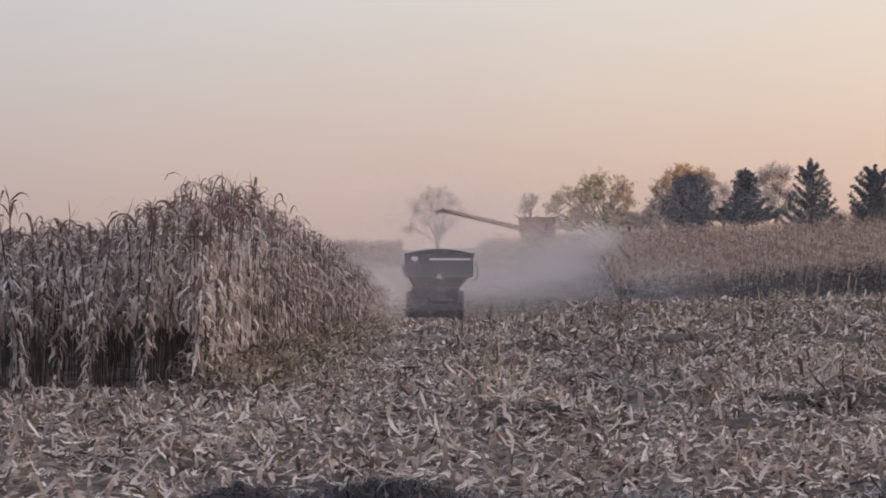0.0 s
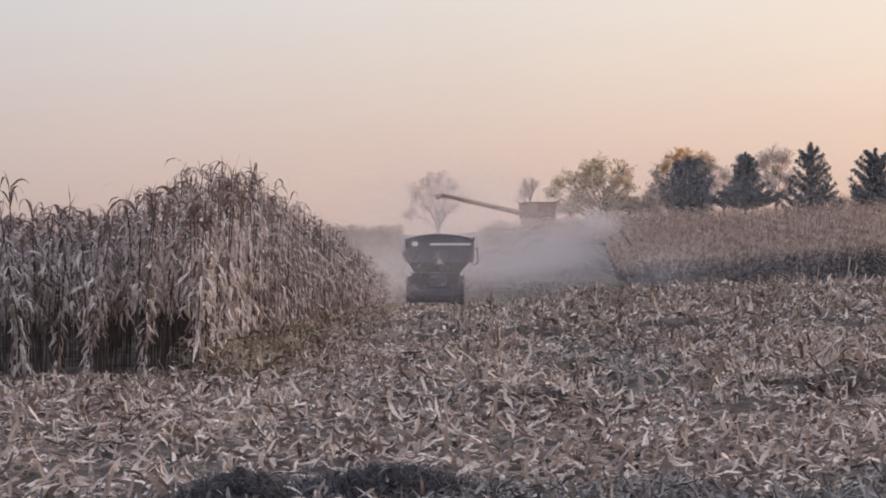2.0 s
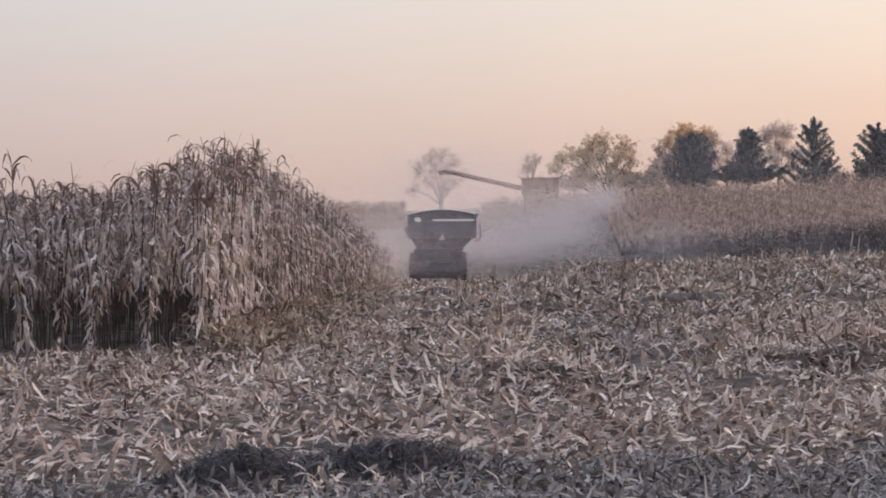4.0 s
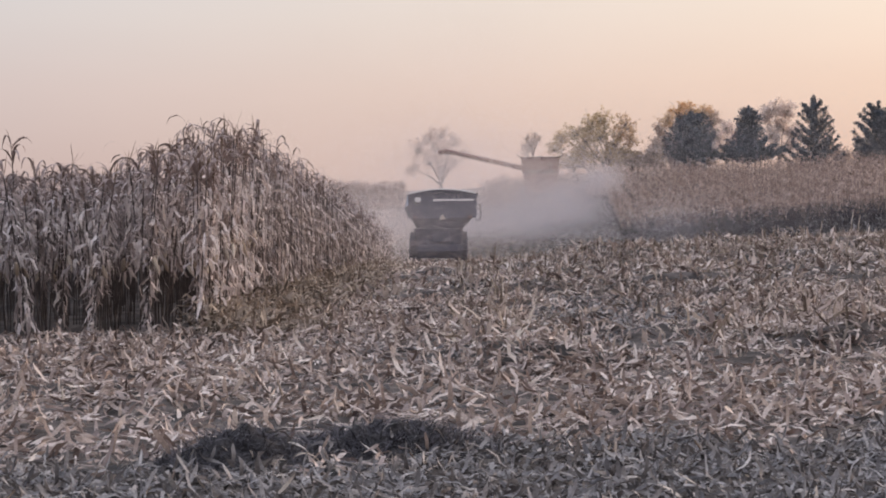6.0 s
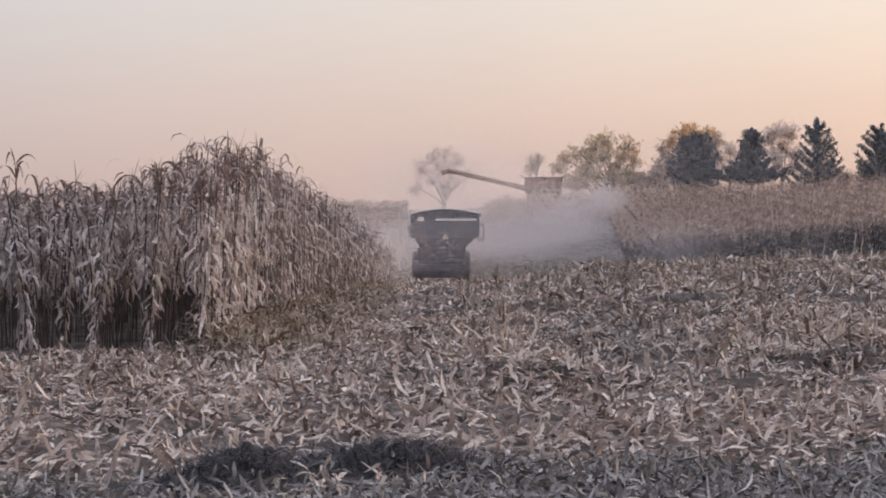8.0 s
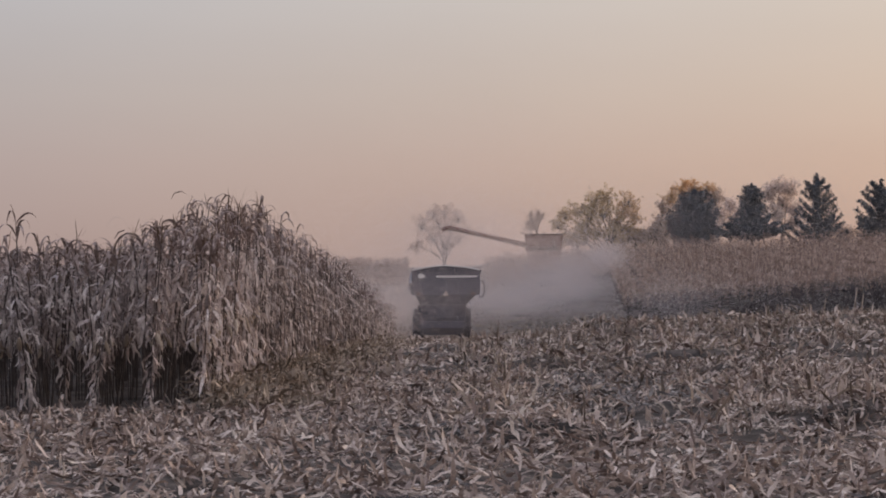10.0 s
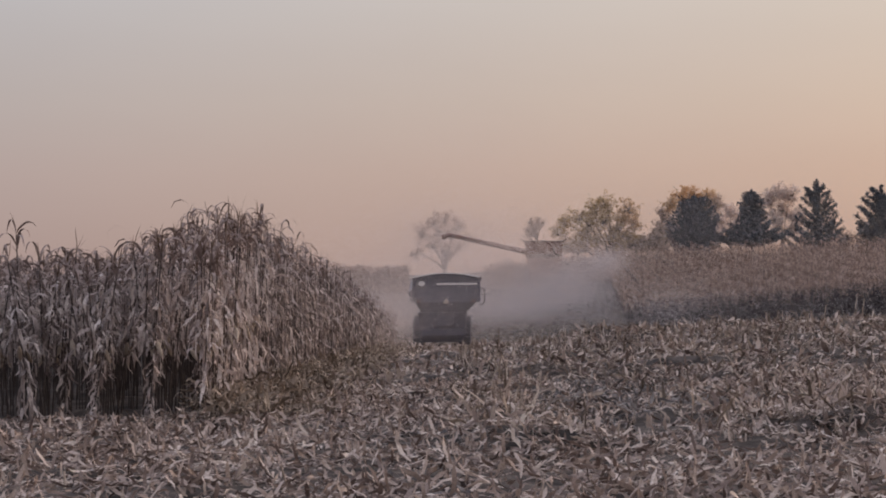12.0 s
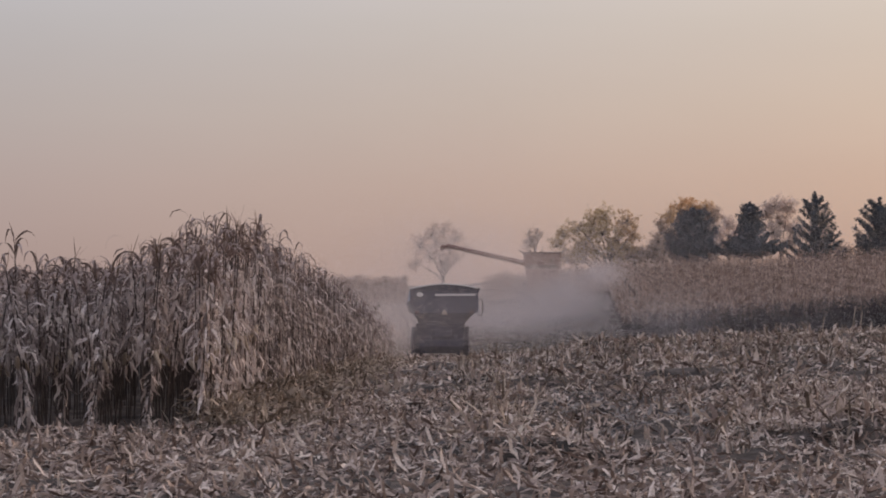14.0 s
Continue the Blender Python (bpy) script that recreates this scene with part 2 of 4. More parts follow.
def strips(base, yaw, pitch, curl, length, width, segs=4, twist=None, ease=0.7, blunt=0.25, crinkle=0.0, taper=2.2):
    """Curved leaves: from each base, out along yaw, starting at pitch and bending by curl (radians)."""
    n = len(base)
    s = (np.arange(segs) + 0.5) / segs
    ang = pitch[:, None] + curl[:, None] * s[None, :] ** np.broadcast_to(ease, n)[:, None]
    turn = np.zeros((n, segs + 1))
    if np.any(crinkle):
        ang = ang + RNG.normal(0, crinkle, (n, segs))
        turn[:, 1:] = np.cumsum(RNG.normal(0, np.asarray(crinkle) * 0.8, (n, segs)), 1)
    step = (length / segs)[:, None]
    out, up = np.cos(ang) * step, np.sin(ang) * step
    cy, sy = np.cos(yaw[:, None] + turn), np.sin(yaw[:, None] + turn)
    flow = np.stack([out * cy[:, 1:], out * sy[:, 1:], up], -1)
    mid = np.concatenate([np.zeros((n, 1, 3)), np.cumsum(flow, 1)], 1) + base[:, None, :]
    u = np.linspace(0, 1, segs + 1)
    prof = np.minimum(1, np.minimum(blunt + u * 4, 0.12 + (1 - u) * taper))
    half = 0.5 * width[:, None] * prof[None, :]
    tw = np.zeros((n, segs + 1)) if twist is None else twist[:, None] * u[None, :]
    ang2 = np.concatenate([ang, ang[:, -1:]], 1)
    nx, nz = -np.sin(ang2), np.cos(ang2)
    side = np.stack([-sy * np.cos(tw) + cy * nx * np.sin(tw), cy * np.cos(tw) + sy * nx * np.sin(tw), nz * np.sin(tw)], -1)
    v = np.stack([mid - side * half[..., None], mid + side * half[..., None]], 2)
    k = (np.arange(n) * (segs + 1) * 2)[:, None] + (np.arange(segs) * 2)[None, :]
    f = np.stack([k, k + 1, k + 3, k + 2], -1).reshape(-1, 4)
    return v.reshape(-1, 3), f


def tubes(p0, p1, r0, r1, sides=4):
    """Straight tapered rods from p0 to p1 as quads, without caps."""
    p0, p1 = np.atleast_2d(p0).astype(float), np.atleast_2d(p1).astype(float)
    n = len(p0)
    r0, r1 = np.broadcast_to(r0, n), np.broadcast_to(r1, n)
    d = p1 - p0
    d /= np.linalg.norm(d, axis=1, keepdims=True) + 1e-9
    ref = np.where(np.abs(d[:, 2:3]) > 0.9, np.array([[1.0, 0, 0]]), np.array([[0, 0, 1.0]]))
    a = np.cross(d, ref)
    a /= np.linalg.norm(a, axis=1, keepdims=True) + 1e-9
    b = np.cross(d, a)
    t = np.arange(sides) * 2 * np.pi / sides
    ring = a[:, None, :] * np.cos(t)[None, :, None] + b[:, None, :] * np.sin(t)[None, :, None]
    v = np.concatenate([p0[:, None] + ring * r0[:, None, None], p1[:, None] + ring * r1[:, None, None]], 1)
    i = np.arange(sides)
    f = np.stack([i, (i + 1) % sides, (i + 1) % sides + sides, i + sides], -1)
    f = (np.arange(n) * 2 * sides)[:, None, None] + f[None]
    return v.reshape(-1, 3), f.reshape(-1, 4)


def part(name, bm, mat, parent, label=""):
    """Links a bmesh (or a ready mesh) as one mesh object under a thing or a part."""
    if isinstance(bm, bmesh.types.BMesh):
        me = bpy.data.meshes.new(name)
        bm.to_mesh(me)
        bm.free()
        me.materials.append(mat)
    else:
        me = bm
    ob = new(name, me)
    if parent:
        ob.parent = parent
    if label:
        ob["label"] = label
    return ob


def thing(name, label, category, m=None, group="", kind=""):
    ob = new(name)
    ob.empty_display_size = 0.2
    if m is not None:
        ob.matrix_world = m
    return tagged(ob, label, category, group, kind)


def box(x0, x1, y0, y1, z0, z1, bevel=0.02, taper=(0, 0, 0, 0)):
    """A bevelled box; taper pulls the bottom's sides in: left, right, front, back."""
    bm = bmesh.new()
    bmesh.ops.create_cube(bm, size=1)
    for v in bm.verts:
        low = v.co.z < 0
        x = (x0 + (taper[0] if low else 0)) if v.co.x < 0 else (x1 - (taper[1] if low else 0))
        y = (y0 + (taper[2] if low else 0)) if v.co.y < 0 else (y1 - (taper[3] if low else 0))
        v.co = (x, y, z0 if low else z1)
    if bevel:
        bmesh.ops.bevel(bm, geom=bm.edges[:], offset=bevel, segments=2, affect="EDGES", profile=0.7)
    return bm


def rod(p0, p1, r0, r1=None, sides=12):
    bm = bmesh.new()
    p0, p1 = Vector(p0), Vector(p1)
    d = p1 - p0
    m = Matrix.Translation((p0 + p1) / 2) @ d.to_track_quat("Z", "Y").to_matrix().to_4x4()
    bmesh.ops.create_cone(bm, cap_ends=True, segments=sides, radius1=r0, radius2=r0 if r1 is None else r1, depth=d.length, matrix=m)
    return bm


def lathe(profile, steps=32, axis="X"):
    """A turned body round the x axis: profile of (along, radius)."""
    bm = bmesh.new()
    rings = []
    for k in range(steps):
        a = 2 * math.pi * k / steps
        rings.append([bm.verts.new((x, r * math.cos(a), r * math.sin(a))) for x, r in profile])
    for k in range(steps):
        p, q = rings[k], rings[(k + 1) % steps]
        for j in range(len(profile) - 1):
            bm.faces.new((p[j], p[j + 1], q[j + 1], q[j]))
    bmesh.ops.remove_doubles(bm, verts=bm.verts[:], dist=1e-4)
    return bm


# ---------- the lie of the land ----------
KNOT_Y = [-80, 32, 55, 78, 98, 114, 140, 165, 200, 232, 280, 400]
KNOT_Z = [0, 0, -0.06, -0.30, -0.55, -0.45, 1.25, 3.35, 5.7, 7.7, 8.6, 8.8]


def land(x, y):
    """The ground's height at (x, y): level stubble, a dip, then a hillside that is higher to the right."""
    x, y = np.asarray(x, float), np.asarray(y, float)
    a = sum(np.interp(y + d, KNOT_Y, KNOT_Z) for d in (-10, -5, 0, 5, 10)) / 5
    z = np.where(a > 0, a * (0.74 + 0.30 * smooth(x, -2, 24)), a)
    z = z + 0.72 * np.exp(-((y - 48) / 13.0) ** 2) * smooth(x, -0.2, 5.5) * (0.88 + 0.035 * np.clip(x, 0, 16))
    z = z + np.clip(x - 12, 0, 30) * 0.085 * smooth(y, 70, 98) * (1 - smooth(y, 118, 180))
    return z


BUMPS = np.random.default_rng(19)
HEAPS = [(BUMPS.uniform(-0.02, 0.27) * hy, hy, BUMPS.uniform(0.35, 1.1), BUMPS.uniform(0.4, 0.9), BUMPS.uniform(0.08, 0.30)) for hy in BUMPS.uniform(19, 56, 110)]


def heaps(x, y):
    """Low heaps of trash and clods on the right of the lane."""
    x, y = np.asarray(x, float), np.asarray(y, float)
    z = np.zeros(np.broadcast(x, y).shape)
    for hx, hy, sx, sy, h in HEAPS:
        z = np.maximum(z, h * np.exp(-((x - hx) / sx) ** 2 - ((y - hy) / sy) ** 2))
    return z


def rough(x, y):
    """Small unevenness of the soil."""
    ridge = np.sin(y * 4.3 + 0.9 * np.sin(x * 0.55) + 0.5 * np.sin(x * 1.7 + y * 0.4))
    ridge = 0.055 * ridge * (0.35 + 0.65 * smooth(np.sin(x * 0.37 + 1.1) * np.sin(y * 0.23 + x * 0.2), -0.6, 0.5)) * smooth(y, 12.5, 15)
    return heaps(x, y) + ridge + (0.025 * np.sin(x * 2.1 + 0.7 * np.sin(y * 1.3)) * np.sin(y * 1.7 + 0.5) + 0.02 * np.sin(x * 8.2 + y * 3.1) * np.sin(y * 5.3 - x * 2.2))


gy = np.concatenate([np.linspace(-60, 5, 14), np.linspace(6, 60, 220), np.linspace(61, 260, 100), np.geomspace(264, 4000, 26)])
gx = np.concatenate([-np.geomspace(4000, 66, 22), np.linspace(-64, 64, 170), np.geomspace(66, 4000, 22)])
GX, GY = np.meshgrid(gx, gy)
GZ = land(GX, GY) + rough(GX, GY) * (GY < 120)
nx_, ny_ = len(gx), len(gy)
gi = (np.arange(ny_ - 1)[:, None] * nx_ + np.arange(nx_ - 1)[None, :])
ground = new("ground", mesh_of("ground", np.stack([GX, GY, GZ], -1).reshape(-1, 3), np.stack([gi, gi + 1, gi + nx_ + 1, gi + nx_], -1).reshape(-1, 4), M_SOIL, True))
tagged(ground, "harvested corn field, bare brown soil under chaff", "ground", kind="structure")

HALF = 0.262          # the view's half width for each metre of distance


def fan(n, y0, y1, power=0.5):
    """Random places in the wedge of land before the camera."""
    y = np.sqrt(RNG.uniform(y0 * y0, y1 * y1, n))
    x = RNG.uniform(-1, 1, n) * (HALF * y + 0.6)
    return x, y


def residue(name, label, n, y0, y1, size, wide, mat, keep=None, tilt=0.26, lift=0.02, category="crop residue", segs=4):
    x, y = fan(n, y0, y1)
    if keep is not None:
        k = keep(x, y)
        x, y = x[k], y[k]
    n = len(x)
    ln = size * RNG.uniform(0.45, 1.5, n)
    base = np.stack([x, y, land(x, y) + rough(x, y) + lift + RNG.uniform(0, 0.05, n)], -1)
    v, f = strips(base, RNG.uniform(0, 6.283, n), np.abs(RNG.normal(0.0, tilt, n)), RNG.normal(-0.5, 0.8, n), ln, wide * RNG.uniform(0.5, 1.5, n), segs, RNG.normal(0, 1.4, n), blunt=0.6, crinkle=0.24, taper=6.0)
    return tagged(new(name, mesh_of(name, v, f, mat, True)), label, category, kind="stuff")


# edge of the standing corn on the camera's side: rows run straight away
ROW0_X, ROW0_Y, ROW_LEAN, ROW_GAP = -3.42, 24.5, 1 / 54.0, 0.76


def in_corn(x, y):
    return (y > ROW0_Y + 0.3) & (y < 77) & (x < ROW0_X + (y - ROW0_Y) * ROW_LEAN + 0.1)


def patchy(x, y):
    """Swaths where the residue lies thinner and the soil shows."""
    p = np.sin(x * 1.3 + 2.0 * np.sin(y * 0.5)) * np.sin(y * 1.1 + 1.2 * np.sin(x * 0.7)) + 0.5 * np.sin(x * 3.1 - y * 1.9)
    return RNG.random(np.shape(x)) < 0.38 + 0.62 * smooth(p, -0.9, 0.5)


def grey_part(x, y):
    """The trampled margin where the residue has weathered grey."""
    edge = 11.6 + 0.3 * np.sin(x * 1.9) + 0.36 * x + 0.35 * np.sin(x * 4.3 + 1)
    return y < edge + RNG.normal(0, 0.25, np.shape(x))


def grey_patch(x, y):
    """A trodden patch right of the lane where the leaves lie flat and grey."""
    e = ((x - 2.6 - 0.05 * (y - 27)) / 1.5) ** 2 + ((y - 27) / 6.0) ** 2
    return e < 1 + 0.35 * np.sin(x * 3.1 + y) + 0.25 * np.sin(y * 1.7 - x * 2)


residue("corn_residue", "pale dry corn husks and leaves strewn over the soil", 50000, 8.5, 34, 0.19, 0.03, M_HUSK, lambda x, y: ~in_corn(x, y) & ~grey_part(x, y) & patchy(x, y) & (~grey_patch(x, y) | (RNG.random(len(x)) < 0.3)), 0.31)
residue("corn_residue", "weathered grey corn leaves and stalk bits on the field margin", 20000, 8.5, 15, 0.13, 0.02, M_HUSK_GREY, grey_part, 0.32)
residue("corn_residue", "dry chopped corn leaves over the farther stubble", 26000, 34, 84, 0.3, 0.08, M_HUSK, lambda x, y: ~in_corn(x, y) & (RNG.random(len(x)) < 0.75), segs=3)


def standing(x, y):
    """Where broken stalks and leaves still stand up: the swaths to the right of the lane."""
    lane = np.abs(x - (-1.2 + (y - 20) * 0.006)) < 1.3
    band = smooth(x, -1.2, 1.2) * smooth(y, 19, 27) + 0.55 * (np.abs(x - 0.6) < 0.7) * (y > 20)
    band = band * (0.25 + 1.1 * smooth(np.sin(x * 0.9 + 1.7 * np.sin(y * 0.21)) * np.sin(y * 0.33 + 0.8 * x), -0.5, 0.6))
    band = band + 2.5 * heaps(x, y)
    return ~in_corn(x, y) & ~lane & ~(grey_patch(x, y) & (RNG.random(len(x)) < 0.8)) & (RNG.random(len(x)) < band * 0.9)


residue("corn_residue", "dusty chopped residue in the dip beyond the crest", 24000, 88, 136, 0.3, 0.06, M_STUBBLE, None, 0.1, segs=2)
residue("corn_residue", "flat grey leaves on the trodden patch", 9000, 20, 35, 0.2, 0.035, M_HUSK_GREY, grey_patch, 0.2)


def upright(name, label, n, y0, y1, size, wide, mat, keep):
    x, y = fan(n, y0, y1)
    k = keep(x, y)
    x, y = x[k], y[k]
    n = len(x)
    base = np.stack([x, y, land(x, y) + rough(x, y) - 0.01], -1)
    v, f = strips(base, RNG.uniform(0, 6.283, n), RNG.uniform(0.5, 1.5, n), RNG.normal(-1.2, 0.7, n), size * RNG.uniform(0.35, 1.4, n), wide * RNG.uniform(0.5, 1.4, n), 4, RNG.normal(0, 0.9, n), crinkle=0.35)
    return tagged(new(name, mesh_of(name, v, f, mat, True)), label, "stubble", kind="stuff")


upright("corn_stubble", "knee-high broken corn stubble and leaves still standing", 32000, 19, 66, 0.4, 0.04, M_STUBBLE, standing)
upright("corn_stubble", "pale husks caught among the stubble", 17000, 19, 66, 0.30, 0.055, M_HUSK, standing)
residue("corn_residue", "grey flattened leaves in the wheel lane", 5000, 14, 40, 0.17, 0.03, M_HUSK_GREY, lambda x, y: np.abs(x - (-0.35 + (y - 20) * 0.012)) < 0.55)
residue("corn_residue", "large pale husks among the standing stubble", 10000, 18, 50, 0.26, 0.042, M_HUSK, lambda x, y: standing(x, y), 0.5, 0.05)
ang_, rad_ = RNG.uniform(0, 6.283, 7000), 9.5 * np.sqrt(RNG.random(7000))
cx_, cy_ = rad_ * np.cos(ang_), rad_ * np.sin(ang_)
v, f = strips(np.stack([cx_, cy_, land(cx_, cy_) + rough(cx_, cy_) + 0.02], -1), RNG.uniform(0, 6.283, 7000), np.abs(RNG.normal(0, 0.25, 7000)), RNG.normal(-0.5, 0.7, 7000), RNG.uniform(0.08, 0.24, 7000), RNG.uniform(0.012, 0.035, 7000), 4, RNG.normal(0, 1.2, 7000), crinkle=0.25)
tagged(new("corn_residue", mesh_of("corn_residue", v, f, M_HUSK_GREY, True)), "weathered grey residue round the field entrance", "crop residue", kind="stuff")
# ---------- standing corn ----------
def corn_leaves(x, y, z, h, count, rng, foot=0.16):
    """Bases, angles and sizes of dry hanging leaves for plants at (x, y, z) of height h: limp and close to the stalk below, hooked at the top."""
    n = len(x)
    m = n * count
    foot = np.repeat(np.broadcast_to(foot, n), count)
    x, y, z, h = (np.repeat(a, count) for a in (x, y, z, h))
    u = np.tile((np.arange(count) + 0.5) / count, n) + rng.uniform(-0.04, 0.04, m)
    top = u > 0.87
    share = foot + (0.97 - foot) * u
    low = share < 0.42
    base = np.stack([x, y, z + h * share], -1)
    yaw = np.repeat(rng.uniform(0, 6.283, n), count) + np.tile(np.arange(count) * math.pi, n) + rng.normal(0, 0.6, m)
    pitch = np.where(top, rng.uniform(0.75, 1.45, m), np.where(low, rng.uniform(-1.4, -0.4, m), rng.uniform(-0.9, 1.2, m)))
    end = np.where(top, rng.uniform(-1.9, -1.2, m), rng.normal(-1.45, 0.5, m))
    length = np.where(top, rng.uniform(0.3, 0.6, m), rng.uniform(0.14, 0.42, m)) * (0.6 + 0.4 * np.minimum(1, h / 2.3))
    width = np.where(top, 0.04, 0.041) * rng.uniform(0.55, 1.4, m)
    return base, yaw, pitch, end - pitch, length, width, np.where(top, rng.normal(0, 0.5, m), rng.normal(0, 1.5, m)), top


def corn_height(x, y):
    """How high the standing corn is: taller back from the headland, lower towards its far end."""
    edge = ROW0_X + (y - ROW0_Y) * ROW_LEAN
    tall = np.interp(y, [24, 26, 28, 31, 38, 43, 60, 70, 77], [2.35, 2.65, 3.03, 3.09, 2.84, 2.57, 1.9, 1.5, 1.25])
    low = np.interp(y, [24, 27, 32, 40, 60, 77], [2.1, 2.25, 2.36, 2.36, 1.9, 1.4])
    return low + (tall - low) * smooth(x - edge, -1.75, -1.05)


def corn_mass(name, label, x, y, h, mat, leaves, rng, segs=4, scale=1.0, foot=0.16):
    z = land(x, y) - 0.02
    b = corn_leaves(x, y, z, h, leaves, rng, foot)
    hook = b[7]
    lv, hv = (strips(b[0][q], b[1][q], b[2][q], b[3][q], b[4][q] * scale, b[5][q] * scale, segs, b[6][q], ease, crinkle=cr) for q, ease, cr in ((~hook, 0.5, 0.4), (hook, 1.3, 0.08)))
    lean = rng.normal(0, 0.05, (len(x), 2)) * h[:, None]
    p0 = np.stack([x, y, z], -1)
    p1 = np.stack([x + lean[:, 0] * 0.4, y + lean[:, 1] * 0.4, z + h * 0.95], -1)
    st = tubes(p0, p1, 0.010 * scale, 0.005 * scale, 3)
    k = rng.random(len(x)) < 0.5
    m = int(k.sum())
    tip = p1[k]
    tz = tubes(tip, tip + np.stack([rng.normal(0, 0.07, m), rng.normal(0, 0.07, m), rng.uniform(0.1, 0.3, m)], -1), 0.007 * scale, 0.003, 3)
    v, f = joined([lv, hv, st, tz])
    return tagged(new(name, mesh_of(name, v, f, mat, True, ((M_TOP_BACKLIT if mat is M_CORN else mat, len(lv[1])), (M_STALK, len(lv[1]) + len(hv[1]))))), label, "corn", kind="stuff")


def corn_plant(seed, h):
    """One dry corn plant with its stalk, leaves, ear and tassel as parts."""
    rng = np.random.default_rng(seed)
    root = thing("corn_plant", "dry brown standing corn plant with hanging leaves", "corn plant", group="corn plants at the field edge")
    lean = rng.normal(0, 0.03, 2)
    segs = 9
    zz = np.linspace(0, h * 0.95, segs + 1)
    pts = np.stack([lean[0] * zz ** 1.5 * 0.5, lean[1] * zz ** 1.5 * 0.5, zz], -1)
    rr = np.linspace(0.012, 0.008, segs + 1)
    knots = tubes(pts[1:-1] - [0, 0, 0.012], pts[1:-1] + [0, 0, 0.012], rr[1:-1] * 1.35, rr[1:-1] * 1.35, 6)
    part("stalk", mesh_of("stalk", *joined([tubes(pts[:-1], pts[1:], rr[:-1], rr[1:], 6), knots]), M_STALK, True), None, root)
    b = corn_leaves(np.zeros(1), np.zeros(1), np.zeros(1), np.array([h]), 40 if seed > 3 else 48, rng, 0.05 if seed < 4 else (0.33, 0.52, 0.42, 0.55)[seed - 4])
    b[0][:, :2] += lean * (b[0][:, 2:] ** 1.5 * 0.5)
    for k in range(len(b[0])):
        s = slice(k, k + 1)
        v, f = strips(b[0][s], b[1][s], b[2][s], b[3][s], b[4][s], b[5][s], 8, b[6][s], 1.4 if b[7][k] else 0.55, crinkle=0.08 if b[7][k] else 0.36)
        part("leaf", mesh_of("leaf", v, f, M_TOP_BACKLIT if b[7][k] else M_CORN_PART, True), None, root)
    if seed % 3 != 1:
        bm = bmesh.new()
        bmesh.ops.create_uvsphere(bm, u_segments=8, v_segments=6, radius=1)
        for w in bm.verts:
            w.co = (w.co.x * 0.03 * (1.1 - 0.3 * w.co.z), w.co.y * 0.03 * (1.1 - 0.3 * w.co.z), w.co.z * 0.12)
        bm.transform(pose(0.06, 0.02, h * 0.42, 150, 15, seed * 50) )
        part("ear", bm, M_EAR, root, "pale papery ear husk hanging down")
    tv, tf = strips(np.repeat(pts[-1:], 3, 0), rng.uniform(0, 6.283, 3), rng.uniform(1.2, 1.55, 3), rng.uniform(-0.7, -0.1, 3), rng.uniform(0.16, 0.34, 3), np.full(3, 0.014), 6, crinkle=0.12)
    part("tassel", mesh_of("tassel", tv, tf, M_TASSEL), None, root)
    return root


rng = np.random.default_rng(5)
models = [corn_plant(k, 2.2) for k in range(8)]
placed = []
for k in range(5):
    for j in range(60):
        y = ROW0_Y + 0.17 * j + rng.uniform(-0.05, 0.05) + (0.25 * math.sin(k * 2.3) if j == 0 else 0)
        x = ROW0_X - ROW_GAP * k + (y - ROW0_Y) * ROW_LEAN + rng.normal(0, 0.035)
        limit = (34, 14, 12, 12, 8)[k]
        if j < limit:
            placed.append((x, y, (k == 0 and j > 1) or j < 1))
for k in range(4):
    for j in range(2):
        placed.append((ROW0_X - ROW_GAP * k + rng.normal(0, 0.05), ROW0_Y - 0.12 + 0.1 * j, j == 0))
placed.append((-5.42, ROW0_Y + 0.3, True))
placed.append((-5.92, ROW0_Y + 0.1, True))
for i, (x, y, leafy) in enumerate(placed):
    h = float(corn_height(x, y)) * rng.uniform(0.88, 1.05) * (1.08 if rng.random() < 0.08 else 1.0)
    if i >= len(placed) - 2:
        h = 2.75 if i == len(placed) - 1 else 2.5
    m = pose(x, y, float(land(x, y)) - 0.02, rng.normal(0, 4), rng.normal(0, 4), rng.uniform(0, 360))
    src = models[i] if i < len(models) else models[int(rng.integers(4)) if leafy else 4 + int(rng.integers(4))]
    ob = src if i < len(models) else copy_thing(src, m)
    ob.matrix_world = m @ Matrix.Diagonal((1, 1, h / 2.2, 1))

xs, ys = [], []
for k in range(20):
    yy = np.arange(ROW0_Y, 77, 0.17 if k < 6 else 0.32)
    start = ROW0_Y + 0.17 * ((34, 14, 12, 12, 8)[k] if k < 5 else 0)
    yy = yy[yy > start] + rng.uniform(-0.05, 0.05, int((yy > start).sum()))
    xx = ROW0_X - ROW_GAP * k + (yy - ROW0_Y) * ROW_LEAN + rng.normal(0, 0.05, len(yy))
    ok = xx > -(HALF + 0.03) * yy - 3.5
    xs.append(xx[ok])
    ys.append(yy[ok])
xs, ys = np.concatenate(xs), np.concatenate(ys)
aside = xs < -(HALF + 0.03) * ys - 0.5
corn_mass("standing_corn", "unharvested dry brown corn deeper in the field", xs[aside], ys[aside], corn_height(xs[aside], ys[aside]), M_CORN, 8, rng, 2, 1.7, 0.1)
xs, ys = xs[~aside], ys[~aside]
far_part = ys > 44
